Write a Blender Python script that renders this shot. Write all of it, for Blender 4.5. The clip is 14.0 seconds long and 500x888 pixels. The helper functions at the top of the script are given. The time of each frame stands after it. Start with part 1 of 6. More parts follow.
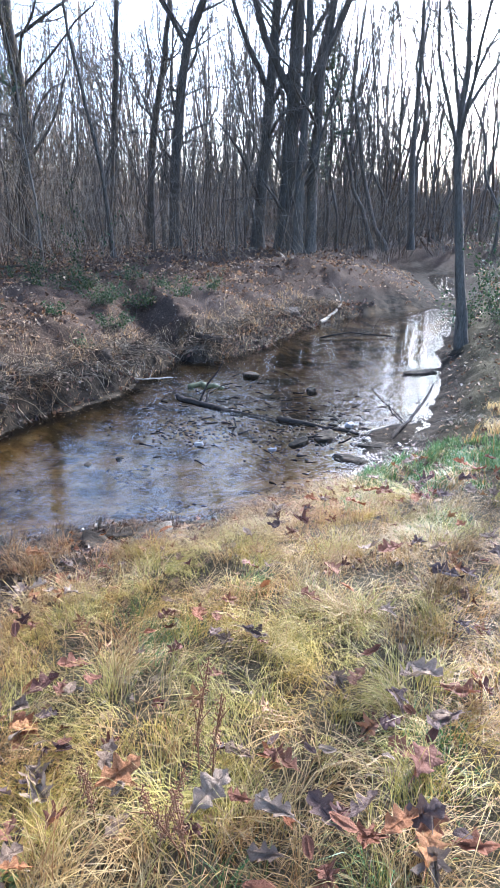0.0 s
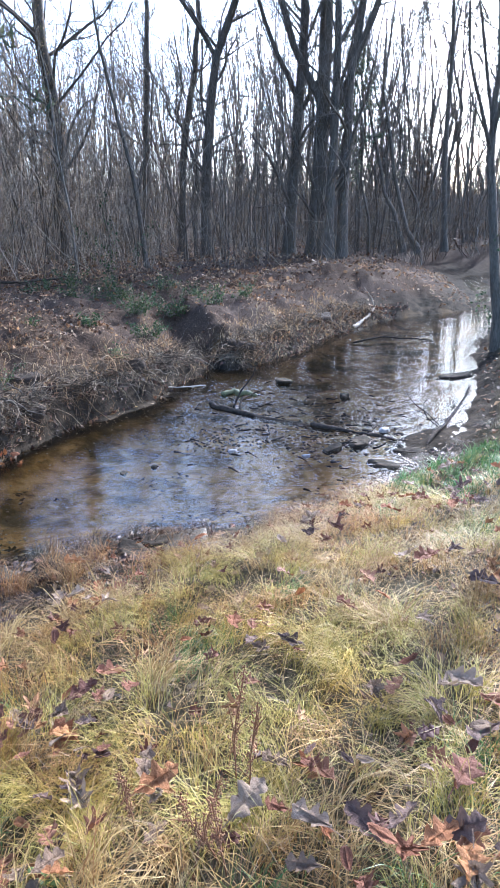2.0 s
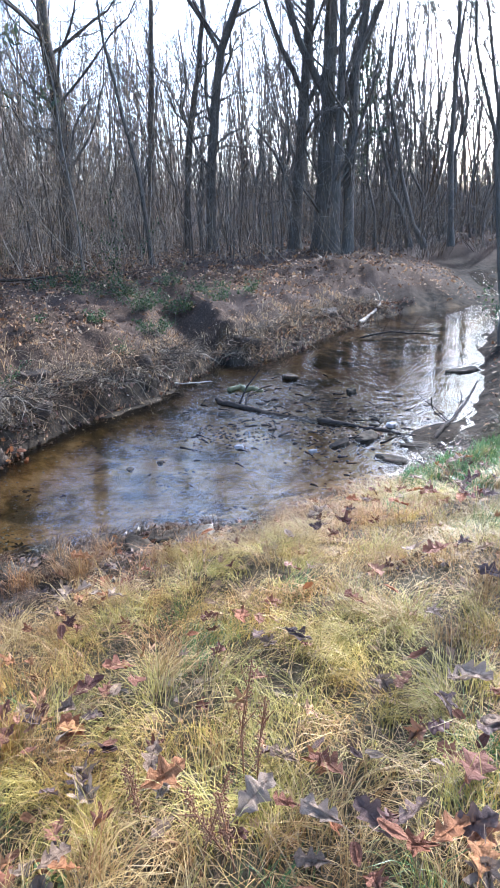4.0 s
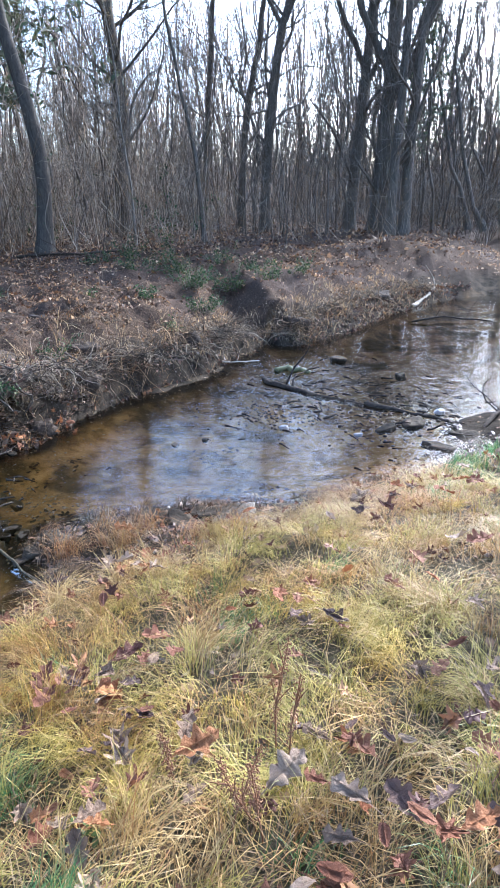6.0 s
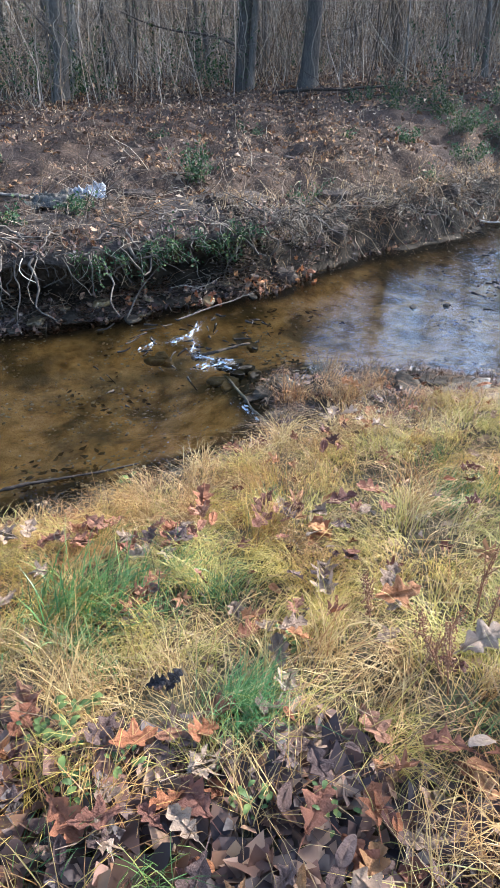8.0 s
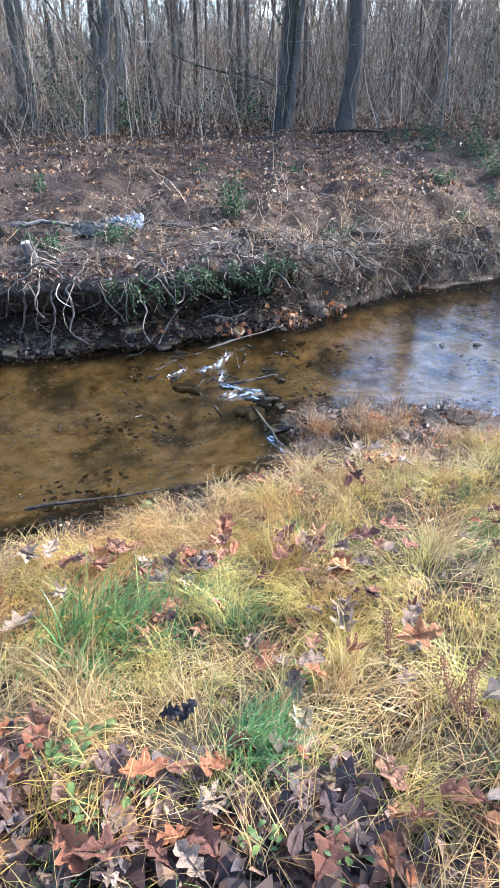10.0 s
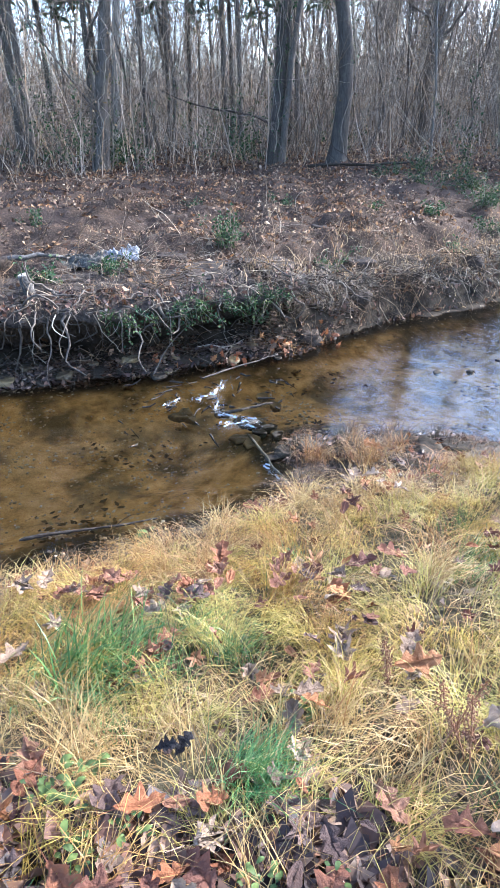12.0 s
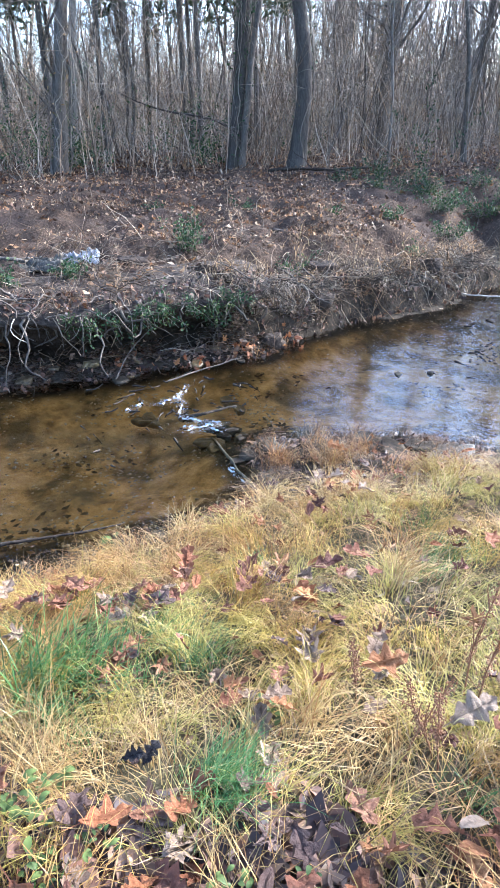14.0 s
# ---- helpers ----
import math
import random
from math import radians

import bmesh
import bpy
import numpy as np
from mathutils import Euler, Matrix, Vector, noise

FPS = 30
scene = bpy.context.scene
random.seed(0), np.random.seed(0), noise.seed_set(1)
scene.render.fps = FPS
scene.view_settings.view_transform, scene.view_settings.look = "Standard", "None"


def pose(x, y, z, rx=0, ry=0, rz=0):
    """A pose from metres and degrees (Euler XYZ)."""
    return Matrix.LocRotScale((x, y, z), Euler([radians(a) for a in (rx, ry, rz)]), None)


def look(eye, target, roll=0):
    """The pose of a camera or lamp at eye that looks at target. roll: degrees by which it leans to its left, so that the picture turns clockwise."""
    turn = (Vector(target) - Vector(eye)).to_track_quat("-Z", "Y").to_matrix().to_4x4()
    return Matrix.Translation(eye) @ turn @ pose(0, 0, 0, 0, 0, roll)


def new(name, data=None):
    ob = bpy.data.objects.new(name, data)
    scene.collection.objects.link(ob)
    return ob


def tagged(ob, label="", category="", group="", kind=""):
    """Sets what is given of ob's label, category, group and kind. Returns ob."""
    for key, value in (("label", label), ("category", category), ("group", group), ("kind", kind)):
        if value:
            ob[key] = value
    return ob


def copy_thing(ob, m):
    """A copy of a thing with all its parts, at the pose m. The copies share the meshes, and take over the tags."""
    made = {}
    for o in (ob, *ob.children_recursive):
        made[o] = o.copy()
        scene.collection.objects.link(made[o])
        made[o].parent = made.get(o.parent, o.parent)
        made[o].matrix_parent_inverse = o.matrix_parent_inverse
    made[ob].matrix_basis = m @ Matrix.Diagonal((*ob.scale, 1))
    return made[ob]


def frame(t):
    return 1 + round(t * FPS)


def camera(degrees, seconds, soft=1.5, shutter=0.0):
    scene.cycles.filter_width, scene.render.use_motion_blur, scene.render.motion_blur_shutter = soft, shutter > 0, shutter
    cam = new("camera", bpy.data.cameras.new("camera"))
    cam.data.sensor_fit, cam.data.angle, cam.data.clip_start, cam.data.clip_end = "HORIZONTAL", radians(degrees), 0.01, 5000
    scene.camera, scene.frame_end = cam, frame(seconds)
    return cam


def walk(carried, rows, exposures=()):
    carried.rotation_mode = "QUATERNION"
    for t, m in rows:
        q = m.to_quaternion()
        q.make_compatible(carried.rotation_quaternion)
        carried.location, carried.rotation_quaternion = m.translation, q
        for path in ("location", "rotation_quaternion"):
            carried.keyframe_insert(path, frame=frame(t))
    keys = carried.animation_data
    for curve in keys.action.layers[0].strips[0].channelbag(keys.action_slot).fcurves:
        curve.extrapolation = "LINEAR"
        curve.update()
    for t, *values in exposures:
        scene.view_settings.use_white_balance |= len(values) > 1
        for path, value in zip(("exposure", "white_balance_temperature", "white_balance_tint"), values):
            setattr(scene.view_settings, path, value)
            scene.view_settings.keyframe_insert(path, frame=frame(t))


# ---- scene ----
cam = camera(42.46, 14.0)
PATH = [
    (0.0, pose(0.000, 0.000, 1.500, 70.34, -0.18, 0.07)),
    (0.5, pose(0.005, 0.024, 1.502, 71.97, -0.13, -1.95)),
    (1.0, pose(0.002, 0.008, 1.501, 71.71, 0.26, -1.77)),
    (1.5, pose(-0.003, -0.007, 1.520, 71.53, 0.56, -0.05)),
    (2.0, pose(0.003, -0.006, 1.510, 70.91, 1.50, 2.68)),
    (2.5, pose(0.004, 0.006, 1.497, 70.86, 1.81, 3.04)),
    (2.7, pose(0.004, 0.007, 1.495, 70.88, 1.83, 2.55)),
    (4.8, pose(0.003, 0.013, 1.471, 70.01, 1.44, 4.31)),
    (5.0, pose(0.004, 0.013, 1.466, 69.75, 0.94, 4.79)),
    (5.5, pose(0.002, 0.020, 1.467, 69.25, 0.47, 5.89)),
    (6.0, pose(-0.003, 0.009, 1.480, 69.07, 0.98, 7.66)),
    (6.2, pose(-0.009, 0.009, 1.478, 68.95, 1.48, 10.17)),
    (6.5, pose(-0.018, 0.009, 1.476, 68.11, 1.47, 12.88)),
    (7.0, pose(-0.023, 0.004, 1.476, 66.16, 2.44, 17.51)),
    (7.2, pose(-0.035, -0.004, 1.471, 64.84, 1.39, 19.36)),
    (7.3, pose(-0.042, -0.009, 1.469, 63.50, 0.75, 20.09)),
    (7.5, pose(-0.054, -0.017, 1.464, 57.99, 0.34, 23.38)),
    (7.7, pose(-0.052, -0.014, 1.457, 56.52, 1.37, 26.94)),
    (8.0, pose(-0.048, -0.010, 1.446, 57.39, 1.80, 28.87)),
    (8.5, pose(-0.045, -0.012, 1.446, 59.12, 1.03, 29.42)),
    (8.7, pose(-0.057, -0.015, 1.459, 59.79, 0.12, 31.72)),
    (10.8, pose(-0.049, -0.016, 1.444, 60.40, 0.71, 32.05)),
    (11.0, pose(-0.046, -0.016, 1.444, 60.93, 0.76, 31.93)),
    (11.5, pose(-0.049, -0.017, 1.441, 62.06, 0.80, 31.77)),
    (12.0, pose(-0.048, -0.016, 1.444, 62.70, 0.98, 31.45)),
    (12.5, pose(-0.049, -0.013, 1.443, 62.58, 0.80, 31.23)),
    (13.0, pose(-0.050, -0.010, 1.437, 62.67, 0.69, 30.40)),
    (13.5, pose(-0.050, -0.012, 1.437, 62.77, 0.38, 29.65)),
    (14.0, pose(-0.052, -0.005, 1.434, 63.00, 0.33, 28.27)),
]
walk(cam, PATH, [(0.0, 2.36, 4900, 11), (2.0, 2.32, 4900, 11), (6.0, 2.45, 4950, 10), (7.0, 2.45, 4950, 8), (7.5, 2.42, 5050, 6), (8.1, 2.42, 5050, 8), (8.7, 2.6, 4980, 9), (11.0, 2.78, 4900, 10), (14.0, 2.8, 4900, 10)])

# ---------------------------------------------------------------- light
SUN_AZ, SUN_EL = 31.0, 30.0        # degrees right of +y, degrees above the horizon
world = bpy.data.worlds.new("sky")
scene.world = world
world.use_nodes = True
wn = world.node_tree
sky = wn.nodes.new("ShaderNodeTexSky")
sky.sky_type, sky.sun_disc = "NISHITA", False
sky.sun_elevation, sky.sun_rotation = radians(SUN_EL), radians(SUN_AZ)
sky.air_density, sky.dust_density, sky.ozone_density = 1.0, 3.2, 1.0
wn.links.new(sky.outputs[0], wn.nodes["Background"].inputs[0])
wn.nodes["Background"].inputs[1].default_value = 0.15

sun = new("sun", bpy.data.lights.new("sun", "SUN"))
sun.data.energy, sun.data.angle, sun.data.color = 3.1, radians(0.6), (1.0, 0.92, 0.80)
a, e = radians(SUN_AZ), radians(SUN_EL)
sun.matrix_world = look((math.sin(a) * math.cos(e) * 50, math.cos(a) * math.cos(e) * 50, math.sin(e) * 50), (0, 0, 0))

WATER_Z = -0.7

# ---------------------------------------------------------------- materials


def nodes_of(name):
    m = bpy.data.materials.new(name)
    m.use_nodes = True
    nt = m.node_tree
    return m, nt, nt.nodes["Principled BSDF"], nt.nodes["Material Output"]


def ramp(nt, fac, *stops):
    r = nt.nodes.new("ShaderNodeValToRGB")
    while len(r.color_ramp.elements) < len(stops):
        r.color_ramp.elements.new(0.5)
    for el, (pos, col) in zip(r.color_ramp.elements, stops):
        el.position, el.color = pos, (*col, 1)
    nt.links.new(fac, r.inputs[0])
    return r.outputs[0]


def noise_tex(nt, scale, detail=4.0, rough=0.6, stretch=None, dist=0.0):
    co = nt.nodes.new("ShaderNodeTexCoord")
    n = nt.nodes.new("ShaderNodeTexNoise")
    n.inputs["Scale"].default_value, n.inputs["Detail"].default_value = scale, detail
    n.inputs["Roughness"].default_value, n.inputs["Distortion"].default_value = rough, dist
    src = co.outputs["Object"]
    if stretch:
        mp = nt.nodes.new("ShaderNodeMapping")
        mp.inputs["Scale"].default_value = stretch
        nt.links.new(src, mp.inputs[0])
        src = mp.outputs[0]
    nt.links.new(src, n.inputs["Vector"])
    return n.outputs[0]


def mix_col(nt, fac, a, b, mode="MIX"):
    m = nt.nodes.new("ShaderNodeMix")
    m.data_type, m.blend_type = "RGBA", mode
    for sock, v in ((m.inputs[0], fac), (m.inputs[6], a), (m.inputs[7], b)):
        if isinstance(v, (int, float)):
            sock.default_value = v
        elif isinstance(v, tuple):
            sock.default_value = (*v, 1)
        else:
            nt.links.new(v, sock)
    return m.outputs[2]


def math_node(nt, op, a, b=0.0):
    m = nt.nodes.new("ShaderNodeMath")
    m.operation = op
    for sock, v in zip(m.inputs, (a, b)):
        if isinstance(v, (int, float)):
            sock.default_value = v
        else:
            nt.links.new(v, sock)
    return m.outputs[0]


def bump(nt, bsdf, height, strength, dist):
    b = nt.nodes.new("ShaderNodeBump")
    b.inputs["Strength"].default_value, b.inputs["Distance"].default_value = strength, dist
    nt.links.new(height, b.inputs["Height"])
    nt.links.new(b.outputs[0], bsdf.inputs["Normal"])


def attribute(nt, name):
    n = nt.nodes.new("ShaderNodeAttribute")
    n.attribute_name = name
    return n.outputs["Fac"]


def bark_material(name, dark, light, scale=9.0):
    m, nt, bsdf, _ = nodes_of(name)
    n1 = noise_tex(nt, scale * 1.5, 7, 0.72, (1, 1, 0.22), 1.2)
    n2 = noise_tex(nt, 1.3, 3, 0.5)
    n3 = noise_tex(nt, scale * 4.5, 5, 0.7, (1, 1, 0.4), 0.8)
    n1 = math_node(nt, "ADD", math_node(nt, "MULTIPLY", n1, 0.65), math_node(nt, "MULTIPLY", n3, 0.35))
    c = ramp(nt, n1, (0.36, dark), (0.6, light))
    c = mix_col(nt, math_node(nt, "MULTIPLY", n2, 0.4), c, (0.055, 0.055, 0.038))
    nt.links.new(c, bsdf.inputs["Base Color"])
    bsdf.inputs["Roughness"].default_value = 0.95
    bsdf.inputs["Specular IOR Level"].default_value = 0.2
    bump(nt, bsdf, n1, 1.0, 0.06)
    return m


def island_material(name, stops, rough=0.6, through_light=0.35, spec=0.3, source="island", vein=0.0):
    """Leaf or blade: a colour for each piece, some light passing through it."""
    m, nt, bsdf, out = nodes_of(name)
    if source == "island":
        g = nt.nodes.new("ShaderNodeNewGeometry")
        fac = g.outputs["Random Per Island"]
    else:
        g = nt.nodes.new("ShaderNodeObjectInfo")
        fac = g.outputs["Random"]
    c = ramp(nt, fac, *stops)
    n = noise_tex(nt, 7.0 if source == "object" else 3.0, 6, 0.7)
    c = mix_col(nt, math_node(nt, "MULTIPLY", n, 0.55), c, (0.045, 0.03, 0.02), "MIX") if vein else mix_col(nt, 0.5, c, ramp(nt, n, (0.34, (0.25, 0.22, 0.16)), (0.62, (1, 1, 1))), "MULTIPLY")
    if not vein:
        c = mix_col(nt, 1.0, c, ramp(nt, noise_tex(nt, 1.6, 3, 0.6), (0.42, (1, 1, 1)), (0.62, (0.84, 0.66, 0.46))), "MULTIPLY")
    nt.links.new(c, bsdf.inputs["Base Color"])
    bsdf.inputs["Roughness"].default_value = rough
    bsdf.inputs["Specular IOR Level"].default_value = spec
    if vein:
        bump(nt, bsdf, n, 0.9, 0.012)
    if through_light:
        t = nt.nodes.new("ShaderNodeBsdfTranslucent")
        nt.links.new(c, t.inputs["Color"])
        mx = nt.nodes.new("ShaderNodeMixShader")
        mx.inputs[0].default_value = through_light
        nt.links.new(bsdf.outputs[0], mx.inputs[1])
        nt.links.new(t.outputs[0], mx.inputs[2])
        nt.links.new(mx.outputs[0], out.inputs["Surface"])
    return m


def ground_material():
    m, nt, bsdf, _ = nodes_of("ground_soil")
    fine = noise_tex(nt, 38, 6, 0.7)
    mid = noise_tex(nt, 5.5, 5, 0.6)
    big = noise_tex(nt, 0.55, 3, 0.5)
    near = ramp(nt, fine, (0.3, (0.025, 0.02, 0.013)), (0.5, (0.07, 0.055, 0.03)), (0.7, (0.15, 0.12, 0.065)))
    near = mix_col(nt, mid, near, (0.05, 0.042, 0.022))
    far = ramp(nt, fine, (0.3, (0.018, 0.014, 0.010)), (0.52, (0.06, 0.039, 0.025)), (0.74, (0.16, 0.106, 0.066)))
    far = mix_col(nt, ramp(nt, big, (0.42, (0, 0, 0)), (0.62, (0.6, 0.6, 0.6))), far, (0.05, 0.037, 0.03))
    land = mix_col(nt, attribute(nt, "near_bank"), far, near)
    mud = ramp(nt, mid, (0.35, (0.018, 0.014, 0.010)), (0.65, (0.055, 0.041, 0.027)))
    land = mix_col(nt, attribute(nt, "mud"), land, mud)
    sand = ramp(nt, noise_tex(nt, 7.0, 6, 0.65), (0.30, (0.19, 0.105, 0.034)), (0.48, (0.46, 0.265, 0.082)), (0.66, (0.64, 0.39, 0.145)))
    sand = mix_col(nt, ramp(nt, noise_tex(nt, 1.6, 4, 0.6), (0.46, (0, 0, 0)), (0.60, (0.9, 0.9, 0.9))), sand, (0.085, 0.06, 0.026))
    vor = nt.nodes.new("ShaderNodeTexVoronoi")
    vor.inputs["Scale"].default_value = 26
    sand = mix_col(nt, ramp(nt, vor.outputs["Distance"], (0.10, (0.35, 0.35, 0.35)), (0.30, (0, 0, 0))), sand, (0.36, 0.27, 0.16))
    c = mix_col(nt, attribute(nt, "bed"), land, sand)
    nt.links.new(c, bsdf.inputs["Base Color"])
    bsdf.inputs["Roughness"].default_value = 1.0
    bsdf.inputs["Specular IOR Level"].default_value = 0.05
    bump(nt, bsdf, fine, 0.8, 0.03)
    return m


def water_material():
    m, nt, bsdf, out = nodes_of("stream_water")
    nt.nodes.remove(bsdf)
    n1 = noise_tex(nt, 12.0, 1, 0.4, (0.65, 1.6, 1), 0.8)
    n2 = noise_tex(nt, 22.0, 2, 0.5, None, 0.5)
    rip = attribute(nt, "riffle")
    h = math_node(nt, "ADD", n1, math_node(nt, "MULTIPLY", n2, math_node(nt, "ADD", math_node(nt, "MULTIPLY", rip, 3.5), 0.06)))
    b = nt.nodes.new("ShaderNodeBump")
    b.inputs["Strength"].default_value, b.inputs["Distance"].default_value = 0.45, 0.006
    nt.links.new(h, b.inputs["Height"])
    gl = nt.nodes.new("ShaderNodeBsdfGlossy")
    gl.inputs["Roughness"].default_value = 0.008
    tr = nt.nodes.new("ShaderNodeBsdfTransparent")
    tr.inputs[0].default_value = (0.94, 0.85, 0.66, 1)
    fr = nt.nodes.new("ShaderNodeFresnel")
    fr.inputs["IOR"].default_value = 1.5
    nt.links.new(b.outputs[0], gl.inputs["Normal"])
    nt.links.new(b.outputs[0], fr.inputs["Normal"])
    mx = nt.nodes.new("ShaderNodeMixShader")
    nt.links.new(fr.outputs[0], mx.inputs[0])
    nt.links.new(tr.outputs[0], mx.inputs[1])
    nt.links.new(gl.outputs[0], mx.inputs[2])
    nt.links.new(mx.outputs[0], out.inputs["Surface"])
    return m


def plain_material(name, dark, light, scale=20.0, rough=0.8, spec=0.3, strength=0.5, dist=0.01, stretch=None):
    m, nt, bsdf, _ = nodes_of(name)
    n = noise_tex(nt, scale, 6, 0.65, stretch)
    n2 = noise_tex(nt, scale * 0.17, 3, 0.5)
    c = ramp(nt, n, (0.3, dark), (0.68, light))
    c = mix_col(nt, 0.45, c, ramp(nt, n2, (0.35, (0.45, 0.45, 0.45)), (0.65, (1, 1, 1))), "MULTIPLY")
    nt.links.new(c, bsdf.inputs["Base Color"])
    bsdf.inputs["Roughness"].default_value = rough
    bsdf.inputs["Specular IOR Level"].default_value = spec
    bump(nt, bsdf, n, strength, dist)
    return m


GROUND = ground_material()
WATER = water_material()
BARK = bark_material("grey_brown_bark", (0.043, 0.034, 0.027), (0.175, 0.14, 0.108))
BARK_DARK = bark_material("dark_furrowed_bark", (0.024, 0.018, 0.015), (0.10, 0.078, 0.062), 7.0)
BARK_PALE = bark_material("pale_bark", (0.10, 0.082, 0.066), (0.28, 0.24, 0.195))
TWIG = bark_material("twig_bark", (0.092, 0.074, 0.057), (0.25, 0.20, 0.155), 20)
TWIG_PALE = bark_material("dry_stem", (0.20, 0.16, 0.11), (0.40, 0.33, 0.24), 30)
BANK_STEM = island_material("bank_stems", ((0.0, (0.04, 0.031, 0.022)), (0.5, (0.12, 0.094, 0.066)), (0.9, (0.24, 0.19, 0.135)), (1.0, (0.42, 0.35, 0.26))), 0.9, 0.0, 0.2)
BRUSH = island_material("brush_stems", ((0.0, (0.09, 0.074, 0.058)), (0.5, (0.20, 0.167, 0.13)), (1.0, (0.42, 0.355, 0.28))), 0.9, 0.0, 0.2)
GRASS_STRAW = island_material("straw_grass", ((0.0, (0.26, 0.15, 0.055)), (0.35, (0.50, 0.34, 0.12)), (0.75, (0.70, 0.53, 0.22)), (1.0, (0.38, 0.19, 0.07))), 0.45, 0.5)
GRASS_YELLOW = island_material("yellow_green_grass", ((0.0, (0.24, 0.24, 0.06)), (0.5, (0.56, 0.47, 0.11)), (1.0, (0.74, 0.60, 0.20))), 0.45, 0.58)
GRASS_GREEN = island_material("green_grass", ((0.0, (0.06, 0.15, 0.04)), (0.6, (0.14, 0.28, 0.08)), (1.0, (0.32, 0.40, 0.14))), 0.4, 0.35)
LITTER = island_material("leaf_litter", ((0.0, (0.03, 0.02, 0.015)), (0.35, (0.095, 0.056, 0.034)), (0.68, (0.22, 0.132, 0.076)), (0.9, (0.40, 0.27, 0.155)), (1.0, (0.62, 0.49, 0.34))), 0.6, 0.42)
EVERGREEN = island_material("evergreen_leaf", ((0.0, (0.022, 0.05, 0.022)), (0.6, (0.05, 0.095, 0.04)), (1.0, (0.14, 0.18, 0.075))), 0.6, 0.25, 0.15)
STONE = plain_material("wet_stone", (0.018, 0.014, 0.010), (0.085, 0.063, 0.04), 14, 0.8, 0.06, 0.9, 0.02)
BED_STONE = plain_material("bed_stone", (0.07, 0.048, 0.022), (0.27, 0.18, 0.075), 14, 0.5, 0.3, 0.9, 0.02)
STONE_DRY = plain_material("pale_stone", (0.16, 0.135, 0.11), (0.36, 0.31, 0.26), 18, 0.75)
WET_WOOD = plain_material("wet_wood", (0.018, 0.014, 0.011), (0.075, 0.056, 0.04), 22, 0.85, 0.06, 0.9, 0.015)
ROOT_WOOD = plain_material("root_wood", (0.035, 0.026, 0.019), (0.135, 0.106, 0.078), 26, 0.9, 0.2, 0.6, 0.006)
GREY_WOOD = plain_material("grey_wood", (0.045, 0.038, 0.032), (0.18, 0.155, 0.13), 26, 0.95, 0.1, 0.9, 0.02)
DRY_WOOD = plain_material("weathered_wood", (0.22, 0.18, 0.135), (0.46, 0.40, 0.32), 26, 0.85, 0.2, 0.6, 0.006)
PLASTIC = plain_material("white_plastic_sheet", (0.10, 0.095, 0.09), (0.36, 0.345, 0.34), 16, 0.5, 0.5, 0.8, 0.02)
FOAM = plain_material("white_water_foam", (0.30, 0.31, 0.31), (0.74, 0.75, 0.75), 60, 0.4, 0.4, 0.8, 0.01)
RUST = island_material("dry_seed_head", ((0.0, (0.17, 0.075, 0.035)), (0.6, (0.30, 0.15, 0.07)), (1.0, (0.40, 0.24, 0.12))), 0.8, 0.1)
TURF = plain_material("bank_earth", (0.02, 0.015, 0.011), (0.085, 0.06, 0.041), 16, 0.95, 0.15, 0.9, 0.04)

# ---------------------------------------------------------------- mesh helpers


def mesh_of(name, verts, quads=None, tris=None, smooth=False):
    """A mesh from arrays of vertices, four-sided and three-sided faces."""
    me = bpy.data.meshes.new(name)
    verts = np.asarray(verts, np.float32)
    q = np.zeros((0, 4), np.int32) if quads is None else np.asarray(quads, np.int32)
    t = np.zeros((0, 3), np.int32) if tris is None else np.asarray(tris, np.int32)
    me.vertices.add(len(verts))
    me.vertices.foreach_set("co", verts.ravel())
    me.loops.add(q.size + t.size)
    me.loops.foreach_set("vertex_index", np.concatenate([q.ravel(), t.ravel()]))
    me.polygons.add(len(q) + len(t))
    starts = np.concatenate([np.arange(len(q)) * 4, q.size + np.arange(len(t)) * 3]).astype(np.int32)
    me.polygons.foreach_set("loop_start", starts)
    if smooth:
        me.polygons.foreach_set("use_smooth", np.ones(len(q) + len(t), bool))
    me.update(calc_edges=True)
    return me


def part(name, me, material, parent=None, label=""):
    ob = new(name, me)
    if not me.materials:
        me.materials.append(material)
    if parent is not None:
        ob.parent = parent
    return tagged(ob, label)


